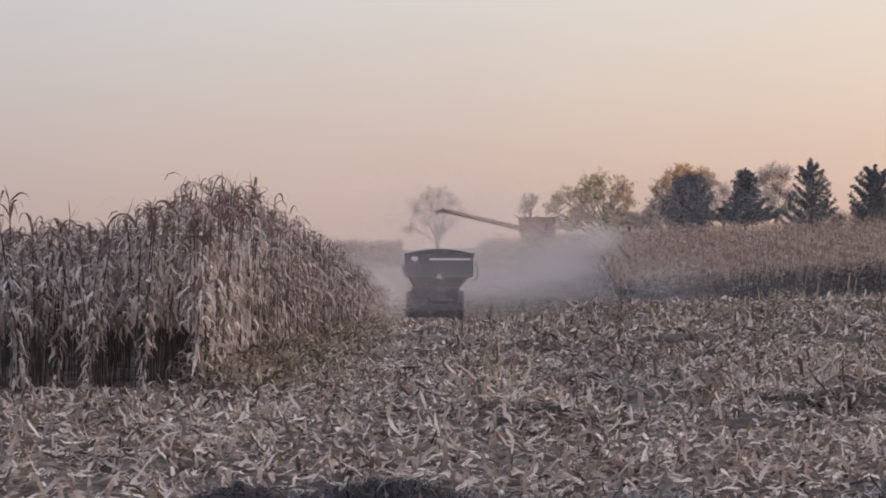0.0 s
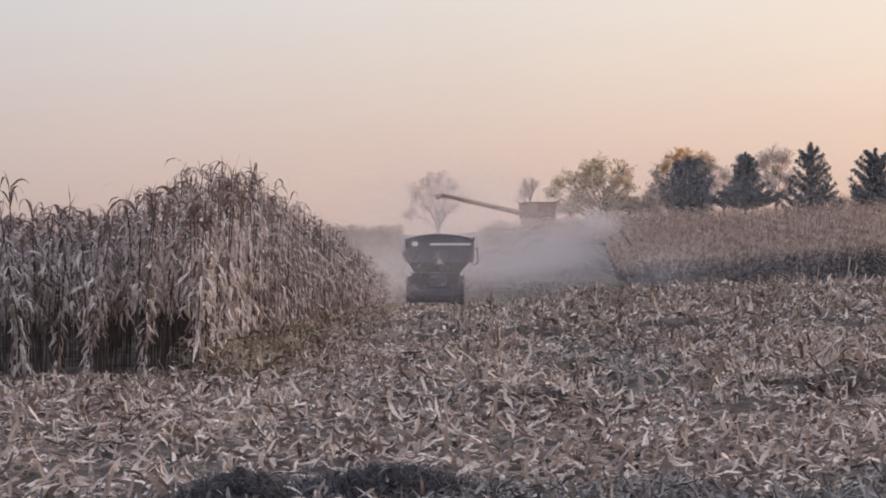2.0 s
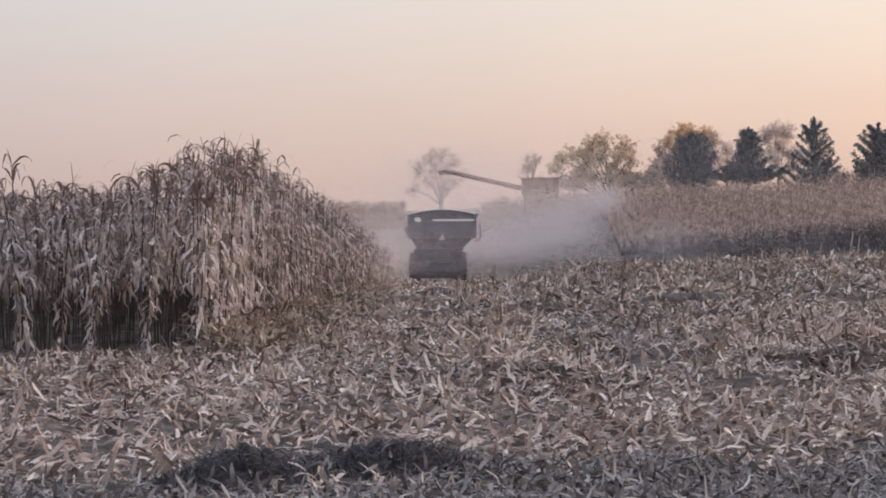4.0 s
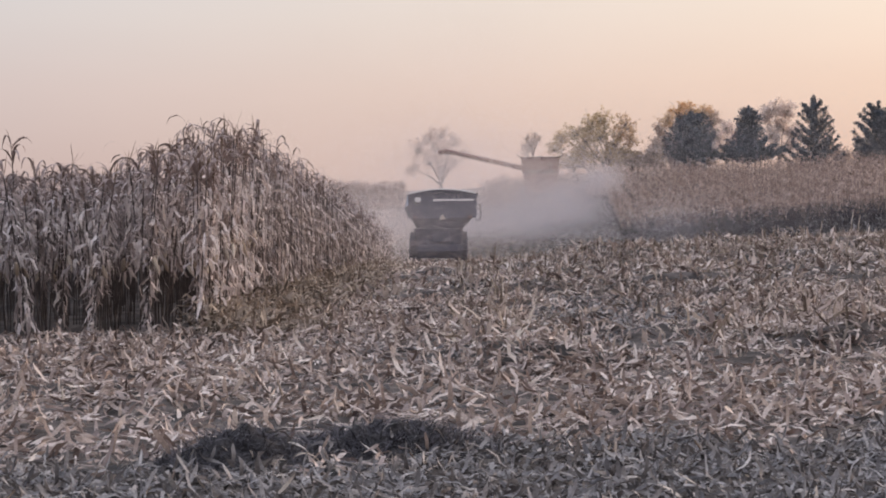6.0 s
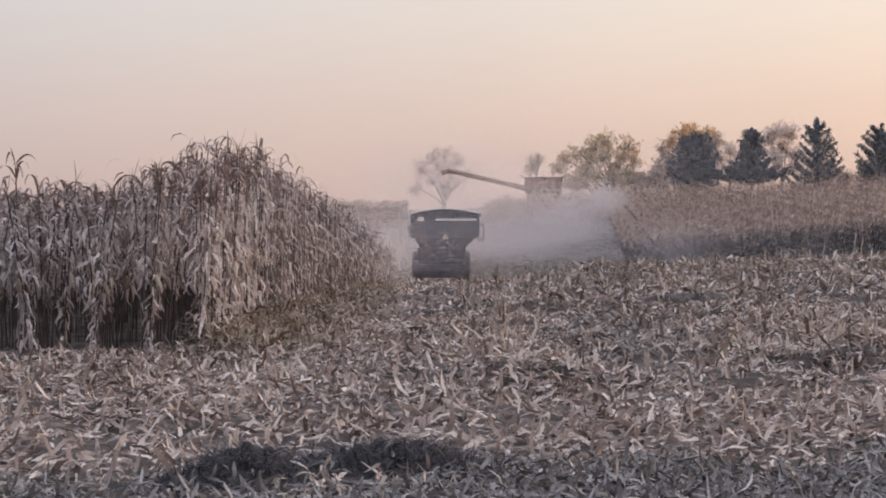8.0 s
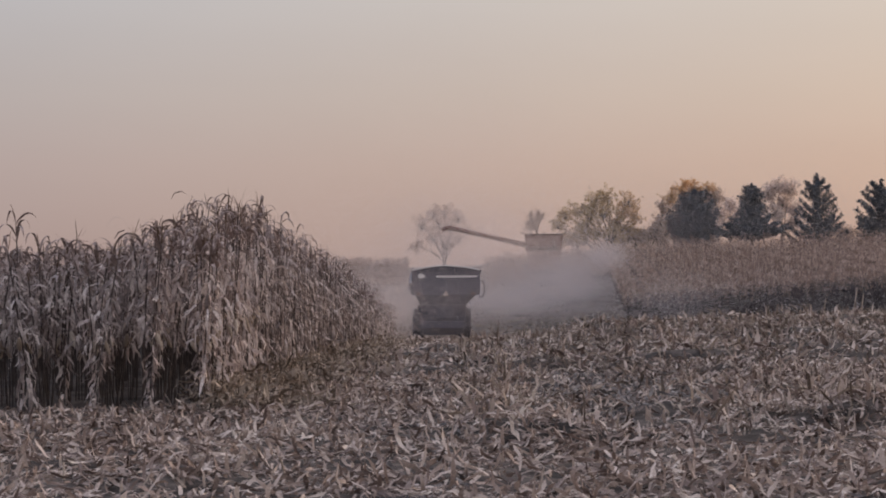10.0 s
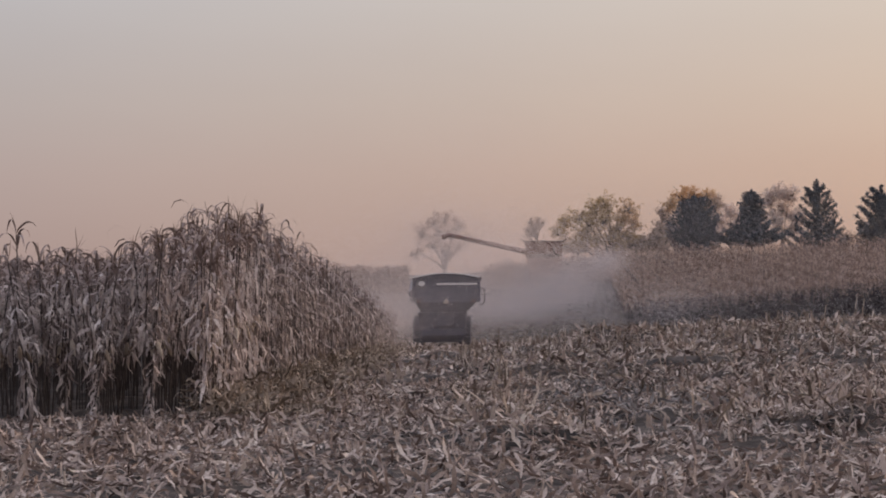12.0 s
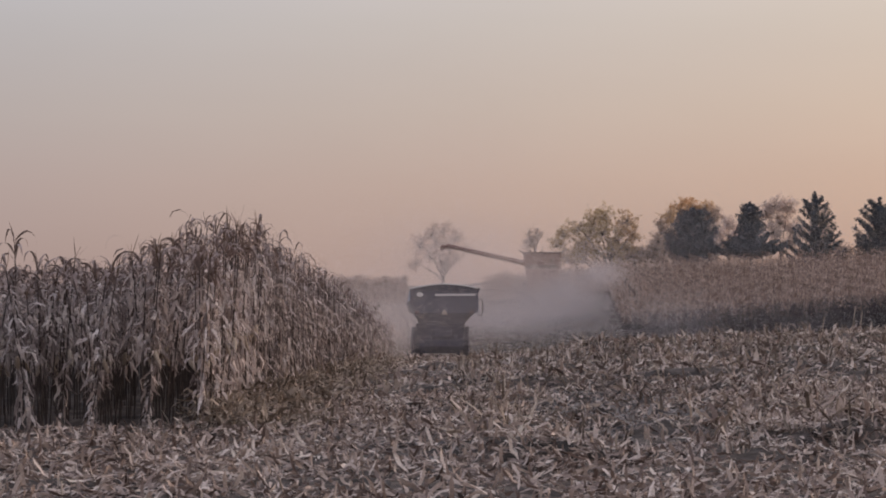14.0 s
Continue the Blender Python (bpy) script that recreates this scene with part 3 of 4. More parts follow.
for sel, what, leaves, segs, big in ((~far_part, "unharvested dry brown corn in rows beside the lane", 27, 4, 1.0), (far_part, "unharvested dry corn at the far end of the rows", 13, 3, 1.3)):
    a, b = xs[sel], ys[sel]
    corn_mass("standing_corn", what, a, b, corn_height(a, b) * rng.uniform(0.88, 1.08, len(a)), M_CORN, leaves, rng, segs, big, np.where(a > ROW0_X - 0.4 + (b - ROW0_Y) * ROW_LEAN, 0.1, rng.uniform(0.36, 0.54, len(a))))

# lodged leaves and trodden stalks along the block's foot
n = 8500
fy = ROW0_Y - 0.2 + rng.random(n) ** 1.3 * 46
fx = ROW0_X + (fy - ROW0_Y) * ROW_LEAN + np.abs(rng.normal(0, 0.8, n)) - 0.15
near_edge = np.exp(-np.abs(fx - ROW0_X - (fy - ROW0_Y) * ROW_LEAN) / 0.6)
base = np.stack([fx, fy, land(fx, fy) + 0.02 + rng.random(n) * 0.42 * near_edge], -1)
v, f = strips(base, rng.uniform(0, 6.283, n), rng.uniform(-0.4, 1.3, n), rng.normal(-1.2, 0.8, n), rng.uniform(0.16, 0.44, n), rng.uniform(0.028, 0.058, n), 5, rng.normal(0, 1.4, n), crinkle=0.4)
tagged(new("fallen_corn_leaf", mesh_of("fallen_corn_leaf", v, f, M_STUBBLE, True)), "lodged corn leaves piled along the foot of the standing corn", "crop residue", kind="stuff")

# ---------- corn on the hillside ----------
rng = np.random.default_rng(8)


def hill_front(x):
    return 113 - (x - 11.3) * 0.55


rx, ry, rf, rh = [], [], [], []
HILL_GAP = 1.0
for k in range(90):
    along = np.arange(0, 105, 0.36)
    x = 11.6 + k * HILL_GAP + along * 0.066 + rng.normal(0, 0.03, len(along))
    y = hill_front(11.6 + k * HILL_GAP) + along + rng.uniform(-0.15, 0.15, len(along))
    ok = (x < (HALF + 0.02) * y + 1) & (y < 208) & (x > 0.07 * y)
    deep = along > 6
    ok &= ~deep | (rng.random(len(along)) < np.where(along > 45, 0.6, 0.85))
    rx.append(x[ok])
    ry.append(y[ok])
    rh.append(np.full(int(ok.sum()), 0.2 * (-1) ** k + rng.uniform(-0.12, 0.12)))
    rf.append(np.where(along[ok] < 4.5, 0.6, 0.42))
rx, ry, rf, rh = (np.concatenate(a) for a in (rx, ry, rf, rh))
rise = np.interp(rx / ry, [0.09, 0.18, 0.25], [-0.5, 0.0, 0.8]) * np.clip((ry - 110) / 90, 0, 1)
# leaves along the edge; their dark colour paints the shade on its near face
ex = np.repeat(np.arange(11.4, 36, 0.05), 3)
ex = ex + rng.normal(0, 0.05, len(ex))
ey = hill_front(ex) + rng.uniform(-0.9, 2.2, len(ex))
corn_mass("hillside_corn_edge", "leaves at the cut edge of the hillside corn, coloured dark as shade", ex, ey, rng.uniform(1.5, 2.15, len(ex)), M_GRASS_SHADE, 13, rng, 3, 1.0, 0.06)
corn_mass("hillside_corn", "unharvested tan corn covering the rising hillside", rx, ry, rng.uniform(2.2, 2.5, len(rx)) + rise + rh, M_CORN_FAR, 10, rng, 3, 1.25, rf)
fx = np.where(rng.random(2400) < 0.64, rng.uniform(-26, -4.1, 2400), rng.uniform(3.6, 17, 2400))
fy = 171 + 14 * rng.random(2400) ** 1.5
corn_mass("distant_corn", "hazy standing corn across the end of the lane", fx, fy, 2.3 + 0.25 * np.sin(fx * 1.9) * np.sin(fx * 0.7 + 1) + rng.uniform(-0.2, 0.25, 2400), M_CORN_FAR, 7, rng, 2, 1.6)


# ---------- trees ----------
def grow(rng, start, way, length, radius, depth, rods, tips, spread=0.6, up=0.15):
    p, d = np.array(start, float), np.array(way, float)
    d /= np.linalg.norm(d)
    n = 3
    for k in range(n):
        q = p + d * length / n
        rods.append((p, q, radius * (1 - 0.25 * k / n), radius * (1 - 0.25 * (k + 1) / n)))
        p = q
        d = d + rng.normal(0, 0.13, 3) + [0, 0, up * 0.3]
        d /= np.linalg.norm(d)
        if depth > 0 and k > 0:
            side = d + rng.normal(0, spread, 3)
            grow(rng, p, side, length * rng.uniform(0.5, 0.75), radius * 0.5, depth - 1, rods, tips, spread, up)
    tips.append((p, depth))
    if depth > 0:
        for _ in range(2):
            side = d + rng.normal(0, spread, 3) + [0, 0, up]
            grow(rng, p, side, length * rng.uniform(0.6, 0.8), radius * 0.6, depth - 1, rods, tips, spread, up)


def clumps(centres, per, spread, size, rng):
    """Small leaf quads scattered round the centres."""
    n = len(centres) * per
    c = np.repeat(centres, per, 0) + rng.normal(0, 1, (n, 3)) * spread
    a, b = rng.normal(0, 1, (n, 3)), rng.normal(0, 1, (n, 3))
    a /= np.linalg.norm(a, axis=1, keepdims=True)
    b -= a * (a * b).sum(1, keepdims=True)
    b /= np.linalg.norm(b, axis=1, keepdims=True)
    s = size * rng.uniform(0.5, 1.4, (n, 1))
    v = np.stack([c - a * s, c - b * s * 0.55, c + a * s, c + b * s * 0.55], 1).reshape(-1, 3)
    return v, np.arange(n * 4).reshape(-1, 4)


def lobed_tree(name, label, x, y, lobes, seed, base_wide=0.6, trunk=0.16, per=26, leaf=0.12, fork=0.0):
    """An open-crowned tree: a limb curves up to each lobe (across, up, radius, leaves) and frays into twigs with leaf clumps."""
    rng = np.random.default_rng(seed)
    root = thing(name, label, "tree", pose(x, y, float(land(x, y)) - 0.3))
    limbs, twigs, crowns = [], [], {}
    if fork:
        limbs.append(((0, 0, 0), (0, 0, fork), trunk * 1.7, trunk * 1.4))
    for dx, dz, r, mat in lobes:
        c = np.array([dx, rng.normal(0, 1.0), dz + 0.3])
        a = np.array([0 if fork else rng.uniform(-1, 1) * base_wide + 0.12 * dx, rng.normal(0, 0.2), fork])
        b = a + (c - a) * (0.35, 0.35, 0.62)
        last, rad = a, trunk * rng.uniform(0.75, 1.1)
        for k in range(1, 8):
            u = k / 7
            q = a * (1 - u) ** 2 + 2 * b * u * (1 - u) + c * u * u + rng.normal(0, 0.06, 3)
            limbs.append((last, q, rad * (1 - 0.8 * (u - 1 / 7)), rad * (1 - 0.8 * u)))
            last = q
            for _ in range(2 if u > 0.5 else 0):
                e = q + rng.normal(0, 0.5, 3) * r + (0, 0, 0.25 * r)
                twigs.append((q, e, 0.03, 0.014))
        r = r * 1.3
        for _ in range(int(16 + 12 * r)):
            d = rng.normal(0, 1, 3)
            d = d / np.linalg.norm(d) * r * rng.uniform(0.35, 1.0) * (1, 1, 0.95)
            m1 = c + d * 0.5 + rng.normal(0, 0.08, 3)
            twigs += [(c - (0, 0, 0.3 * r), m1, 0.035, 0.022), (m1, c + d, 0.022, 0.012)]
            for e in (c + d, c + d * 0.75 + rng.normal(0, 0.15, 3)):
                crowns.setdefault(mat.name, (mat, []))[1].append(e)
    for title, rods, sides in (("trunk", limbs, 7), ("limb", twigs, 3)):
        p0, p1 = (np.array([r[k] for r in rods], float) for k in (0, 1))
        r0, r1 = (np.array([r[k] for r in rods], float) for k in (2, 3))
        part(title, mesh_of(title, *tubes(p0, p1, r0, r1, sides), M_BARK, True), None, root)["kind"] = "stuff" if title == "limb" else ""
    for mat, centres in crowns.values():
        part("crown", mesh_of("crown", *clumps(np.array(centres), per, (0.2, 0.2, 0.15), leaf, rng), mat), None, root)
    return root


def broadleaf(name, label, x, y, height, width, seed, mat, per, leaf=0.16, stems=1, depth=4, spread=0.55, sink=0.1, keep=0.8):
    rng = np.random.default_rng(seed)
    root = thing(name, label, "tree", pose(x, y, float(land(x, y)) - sink))
    rods, tips = [], []
    for s in range(stems):
        a = 6.283 * s / stems + 0.5
        tilt = (0.55 if stems > 4 else 0.28) if stems > 1 else 0.05
        grow(rng, (0.25 * math.cos(a) * (stems > 1), 0.25 * math.sin(a) * (stems > 1), 0), (tilt * math.cos(a), tilt * math.sin(a), 1), height * 0.30, 0.17 if stems > 1 else 0.26, depth, rods, tips, spread, 0.22)
    p0, p1 = np.array([r[0] for r in rods]), np.array([r[1] for r in rods])
    ext = np.array([np.percentile(np.abs(p1[:, 0]), 97) * 2, np.percentile(np.abs(p1[:, 1]), 97) * 2, np.percentile(p1[:, 2], 99)])
    k = np.array([width / ext[0], width / ext[1], height / ext[2]])
    r0, r1 = np.array([r[2] for r in rods]), np.array([r[3] for r in rods])
    big = r0 > 0.06
    part("trunk", mesh_of("trunk", *tubes(p0[big] * k, p1[big] * k, r0[big], r1[big], 7), M_BARK, True), None, root)
    part("limb", mesh_of("limb", *tubes(p0[~big] * k, p1[~big] * k, np.maximum(r0[~big], 0.018), np.maximum(r1[~big], 0.014), 4), M_BARK), None, root)["kind"] = "stuff"
    if per:
        c = np.array([t[0] for t in tips if rng.random() < keep]) * k
        c = c[(np.abs(c[:, 0]) < width * 0.54) & (c[:, 2] < height * 1.03)]
        part("crown", mesh_of("crown", *clumps(c, per, (0.34, 0.34, 0.30), leaf, rng), mat), None, root)
    return root


def pine(label, x, y, height, profile, seed, tiers=7, branches=8, low=0.05, lift=0.42, tuft=0.2, per=26, short=0.6):
    """A pine: whorls of limbs that sweep upwards like fingers, each clad in short needle tufts; profile gives the reach at each share of the height."""
    rng = np.random.default_rng(seed)
    root = thing("pine_tree", label, "tree", pose(x, y, float(land(x, y)) - 0.1), group="row of pines on the hill")
    part("trunk", mesh_of("trunk", *tubes([[0, 0, 0]], [[0, 0, height * 0.95]], 0.2, 0.03, 8), M_BARK, True), None, root)
    us, reaches = [p[0] for p in profile], [p[1] for p in profile]
    p0, p1, cs, sp = [], [], [], []
    count = tiers * branches
    for k in range(count):
        u = low + (0.93 - low) * (k / (count - 1)) ** 1.35 + rng.normal(0, 0.012)
        a = 2.39996 * k + rng.uniform(-0.3, 0.3)
        r = float(np.interp(u, us, reaches)) * (rng.uniform(0.9, 1.1) if k % 2 else rng.uniform(short, min(1.0, short + 0.3)))
        rise = r * lift * rng.uniform(0.8, 1.25) * (0.35 if u < 0.32 and lift < 0.4 else 1.0)
        z = height * u - rise * 0.75
        last = np.array([0, 0, z])
        n = max(5, int(r / 0.17))
        for q_ in np.linspace(0.1, 1.0, n):
            q = np.array([r * q_ * math.cos(a), r * q_ * math.sin(a), z + rise * q_ ** 1.7])
            p0.append(last)
            p1.append(q)
            last = q
            cs.append(q + rng.normal(0, 0.03, 3))
            sp.append(tuft * (1.35 - 0.6 * q_) if lift < 0.6 else tuft * (1.9 - 1.0 * q_))
    for k in range(9):
        cs.append(np.array([0, 0, height * (0.84 + 0.018 * k)]))
        sp.append(0.2 - 0.012 * k)
    part("branch", mesh_of("branch", *tubes(np.array(p0), np.array(p1), 0.03, 0.022, 4), M_BARK), None, root)["kind"] = "stuff"
    spread = np.repeat(np.array(sp), per)[:, None] * (1.0, 1.0, 0.8)
    part("crown", mesh_of("crown", *clumps(np.array(cs), per, spread, 0.125, rng), M_PINE), None, root)
    return root


TREE_Y = 225.0
pine("dense rounded dark pine at the top of the corn", 31.1, TREE_Y, 7.9, [(0, 1.5), (0.12, 2.6), (0.3, 3.4), (0.5, 3.5), (0.7, 2.9), (0.85, 2.1), (1, 1.0)], 21, 12, 11, 0.05, 0.4, 0.34, 20)
pine("dark pine with a narrow top, wide low skirt and gaps beneath", 38.5, TREE_Y + 1, 8.5, [(0.2, 4.6), (0.32, 4.7), (0.40, 3.5), (0.48, 2.4), (0.57, 1.7), (0.85, 1.4), (1, 0.7)], 22, 10, 10, 0.25, 0.36, 0.25, 22)
pine("tall pointed dark pine with upswept finger-like branches", 46.6, TREE_Y, 9.7, [(0, 3.9), (0.2, 3.8), (0.4, 3.2), (0.6, 2.4), (0.8, 1.8), (1, 0.8)], 23, 6, 9, 0.06, 0.62, 0.17, 26, 0.85)
pine("dark upright pine at the end of the row", 54.8, TREE_Y, 9.0, [(0, 3.4), (0.3, 3.4), (0.6, 2.9), (0.85, 2.0), (1, 1.2)], 24, 7, 10, 0.05, 0.62, 0.18, 26, 0.85)
MP = 0.0716
MAPLE = [(-90, 43, 14), (-74, 60, 15), (-54, 71, 21), (-24, 86, 21), (-5, 93, 19), (53, 26, 15), (-37, 46, 18), (-10, 66, 22), (-84, 20, 12), (-57, 23, 14), (20, 20, 12), (14, 52, 16), (-30, 64, 18), (5, 36, 15), (-45, 32, 14), (38, 38, 14), (-20, 30, 13)]
GOLD = [(36, 82, 20), (43, 57, 14), (25, 66, 13)]
lobed_tree("maple_tree", "multi-stemmed tree with thin olive-brown leaves and one orange limb", 20.2, TREE_Y,
           [(a * MP, b * MP + 0.15, r * MP, M_OLIVE) for a, b, r in MAPLE] + [(a * MP, b * MP + 0.3, r * MP, M_MAPLE) for a, b, r in GOLD], 31, 0.9, 0.16, 8, 0.14)
lobed_tree("autumn_tree", "orange-leaved tree behind a dark pine", 32.0, 236,
           [(-0.9, 7.9, 1.2, M_YELLOW), (0.6, 7.9, 1.2, M_YELLOW), (2.3, 7.3, 1.2, M_MAPLE), (3.2, 6.6, 1.2, M_PALE_LEAF), (-3.4, 5.4, 1.0, M_PALE_LEAF), (-2.6, 6.9, 1.0, M_MAPLE), (-4.0, 3.4, 1.2, M_PALE_LEAF), (-3.2, 2.0, 1.3, M_PALE_LEAF)], 38, 0.3, 0.13, 15, 0.12, 1.5)
lobed_tree("blond_tree", "pale blond-leaved tree between the pines", 44.6, 238,
           [(-0.6, 8.3, 1.5, M_BLOND), (1.0, 7.9, 1.4, M_BLOND), (-2.0, 7.2, 1.2, M_BLOND), (0.2, 6.2, 1.6, M_BLOND), (-1.2, 4.6, 1.3, M_BLOND), (1.8, 5.0, 1.3, M_BLOND), (2.0, 3.2, 1.2, M_BLOND)], 33, 0.3, 0.09, 14, 0.13, 1.2)
lobed_tree("blond_tree", "small pale tree showing between two pines", 38.0, 240,
           [(0, 5.6, 1.2, M_BLOND), (-1.1, 4.4, 1.2, M_BLOND), (0.8, 4.0, 1.2, M_BLOND), (-2.2, 3.0, 1.1, M_BLOND)], 39, 0.2, 0.08, 14, 0.13, 0.8)
lobed_tree("hazy_tree", "bare-limbed spreading tree hazy behind the dust", -0.7, 251,
           [(a, b, r, M_PALE_LEAF) for a, b, r in ((-3.2, 5.9, 1.6), (-1.6, 7.4, 1.5), (0, 8.0, 1.4), (2.0, 6.8, 1.3), (3.5, 4.9, 1.0), (-4.0, 3.1, 1.1), (-0.8, 5.9, 1.4), (2.0, 4.0, 1.0), (-1.6, 4.1, 1.3), (0.7, 3.2, 1.1), (1.0, 5.4, 1.2))], 34, 0.3, 0.19, 5, 0.13, 1.0)
broadleaf("slim_tree", "slim upright bare tree behind the combine", 12.0, 242, 6.4, 3.0, 35, M_PALE_LEAF, 5, 0.08, 1, 4, 0.4)
for bx, by, bh, bw, sd_ in ((26.3, 224, 2.9, 4.5, 41), (23.6, 226, 2.2, 3.6, 42), (16.2, 226, 2.4, 3.0, 43), (29.0, 228, 4.6, 4.5, 44), (50.5, 232, 3.0, 4.5, 45)):
    broadleaf("shrub", "brown leafless shrub beside the trees", bx, by, bh, bw, sd_, M_PALE_LEAF, 6, 0.13, 1, 4, 0.8)


# ---------- grain cart ----------
def wheel(parent, x, y, z, radius, wide, out):
    """A farm tyre with lugs on a dished rim, its axle along x."""
    hw = wide / 2
    bm = lathe([(-hw, radius * 0.55), (-hw, radius * 0.86), (-hw * 0.8, radius * 0.97), (0, radius), (hw * 0.8, radius * 0.97), (hw, radius * 0.86), (hw, radius * 0.55)])
    bm.transform(Matrix.Translation((x, y, z)))
    tyre = part("tyre", bm, M_TYRE, parent)
    pieces = []
    for k in range(22):
        a = 6.283 * k / 22
        for s in (-1, 1):
            c0 = np.array([[x + s * 0.03, y + radius * math.cos(a), z + radius * math.sin(a)]])
            a2 = a + 0.16
            c1 = np.array([[x + s * hw * 0.95, y + radius * 0.95 * math.cos(a2), z + radius * 0.95 * math.sin(a2)]])
            pieces.append(tubes(c0, c1, 0.03, 0.03, 4))
    part("tread", mesh_of("tread", *joined(pieces), M_TYRE), None, tyre)
    bm = lathe([(out * hw * 0.5, 0.02), (out * hw * 0.5, radius * 0.25), (out * hw * 0.2, radius * 0.4), (out * hw * 0.9, radius * 0.56)], 24)
    bm.transform(Matrix.Translation((x, y, z)))
    part("rim", bm, M_RIM, tyre, "dusty pale steel rim")
    return tyre


def grain_cart(m):
    cart = thing("grain_cart", "dark grain cart with roll tarp and pale rim in the lane", "grain cart", m)
    w = 1.46
    part("box", box(-w, w, 0, 5.2, 2.20, 3.18, 0.03, (0.06, 0.06, 0.05, 0.1)), M_CART, cart)
    part("lower_box", box(-w + 0.05, w - 0.05, 0.06, 5.1, 1.66, 2.197, 0.03, (0.26, 0.52, 0.35, 0.6)), M_CART, cart)
    part("hopper", box(-w + 0.18, w - 0.56, 0.5, 4.4, 0.32, 1.657, 0.03, (0.16, 0.16, 0.4, 0.7)), M_CART, cart)
    part("ledge", box(-w - 0.03, w + 0.03, -0.10, 0.02, 2.10, 2.20, 0.015), M_CART, cart, "folded steel ledge below the rear panel")
    # arched roll tarp
    bm = bmesh.new()
    n = 16
    rows = []
    for y in np.linspace(-0.06, 5.25, 8):
        rows.append([bm.verts.new((-w - 0.03 + (2 * w + 0.06) * i / n, y, 3.17 + 0.21 * (1 - (2 * i / n - 1) ** 2) + (0.03 if int(y * 3) % 2 else 0))) for i in range(n + 1)])
    for a, b in zip(rows, rows[1:]):
        for i in range(n):
            bm.faces.new((a[i], a[i + 1], b[i + 1], b[i]))
    for row in (rows[0], rows[-1]):
        low = [bm.verts.new((v.co.x, v.co.y, 3.12)) for v in row]
        for i in range(n):
            bm.faces.new((row[i], low[i], low[i + 1], row[i + 1]))
    part("tarp", bm, M_TARP, cart, "dark arched tarp over the load")
    arch = np.array([(-w - 0.03 + (2 * w + 0.06) * i / n, -0.075, 3.175 + 0.21 * (1 - (2 * i / n - 1) ** 2)) for i in range(n + 1)])
    part("rim", mesh_of("rim", *tubes(arch[:-1], arch[1:], 0.03, 0.03, 6), M_WHITE), None, cart, "thin pale arched rim")
    part("tarp_roll", rod((w + 0.05, -0.05, 3.16), (w + 0.05, 5.2, 3.16), 0.06), M_TARP, cart)
    for s in (-1, 1):
        part("corner_post", box(s * w - 0.05, s * w + 0.05, -0.05, 0.05, 2.2, 3.17, 0.012), M_CART, cart)
    for k in range(5):
        x = -1.1 + 0.55 * k
        part("rib", box(x - 0.03, x + 0.03, -0.04, 0.03, 2.22, 2.72, 0.01), M_CART, cart)
    part("stripe", box(-0.42, 1.38, -0.040, -0.012, 2.86, 2.95, 0.008), M_WHITE, cart, "white reflective stripe")
    bm = bmesh.new()
    bmesh.ops.create_cone(bm, cap_ends=True, segments=28, radius1=0.15, radius2=0.15, depth=0.02, matrix=Matrix.Diagonal((1, 1, 0.7, 1)) @ pose(0, 0, 0, 90, 0, 0))
    bm.transform(Matrix.Translation((-1.08, -0.045, 2.93)))
    part("badge", bm, M_WHITE, cart, "pale oval badge")
    part("badge_bar", box(-1.36, -0.9, -0.03, -0.012, 2.74, 2.78, 0.004), M_RIM, cart)
    bm = bmesh.new()
    tri = [bm.verts.new(p) for p in ((-0.15, -0.13, 2.04), (0.15, -0.13, 2.04), (0, -0.13, 2.30))]
    face = bm.faces.new(tri)
    ex = bmesh.ops.extrude_face_region(bm, geom=[face])
    bmesh.ops.translate(bm, verts=[g for g in ex["geom"] if isinstance(g, bmesh.types.BMVert)], vec=(0, 0.02, 0))
    part("warning_triangle", bm, M_ORANGE, cart, "faded pale slow-vehicle triangle")
    for s in (-1, 1):
        part("tail_lamp", box(s * 1.2 - 0.09, s * 1.2 + 0.09, -0.15, -0.10, 2.10, 2.20, 0.015), M_RED, cart)
    part("axle", rod((-1.5, 2.3, 0.74), (1.05, 2.3, 0.74), 0.11), M_CART, cart)
    part("rear_beam", box(-1.15, 0.85, 0.35, 0.6, 0.62, 0.92, 0.02), M_CART, cart)
    part("frame_rail", box(-0.75, -0.6, 0.4, 6.4, 0.95, 1.12, 0.02), M_CART, cart)
    part("frame_rail", box(0.4, 0.55, 0.4, 6.4, 0.95, 1.12, 0.02), M_CART, cart)
    part("clean_out_door", box(-0.45, 0.3, 0.42, 0.56, 1.05, 1.5, 0.02), M_CART, cart)
    wheel(cart, -1.24, 2.3, 0.74, 0.74, 0.6, -1)
    wheel(cart, 0.78, 2.3, 0.74, 0.74, 0.6, 1)
    # side hoops: ladder rail and folded auger stay
    def hoop(name, x, s, z0, z1, reach):
        pts = [(x, 0.25, z1), (x + s * reach * 0.75, 0.2, z1 - 0.03), (x + s * reach, 0.2, z1 - 0.22), (x + s * reach, 0.2, z0 + 0.2), (x + s * reach * 0.7, 0.2, z0), (x, 0.25, z0)]
        p = np.array(pts)
        part(name, mesh_of(name, *tubes(p[:-1], p[1:], 0.028, 0.028, 8), M_STEEL), None, cart, "bent steel tube")
    hoop("ladder_rail", w, 1, 2.0, 2.72, 0.24)
    hoop("hand_rail", -w, -1, 2.15, 2.66, 0.12)
    part("auger_tube", rod((-w - 0.05, 0.5, 2.5), (-w - 0.12, 4.6, 3.05), 0.17, None, 16), M_CART, cart)
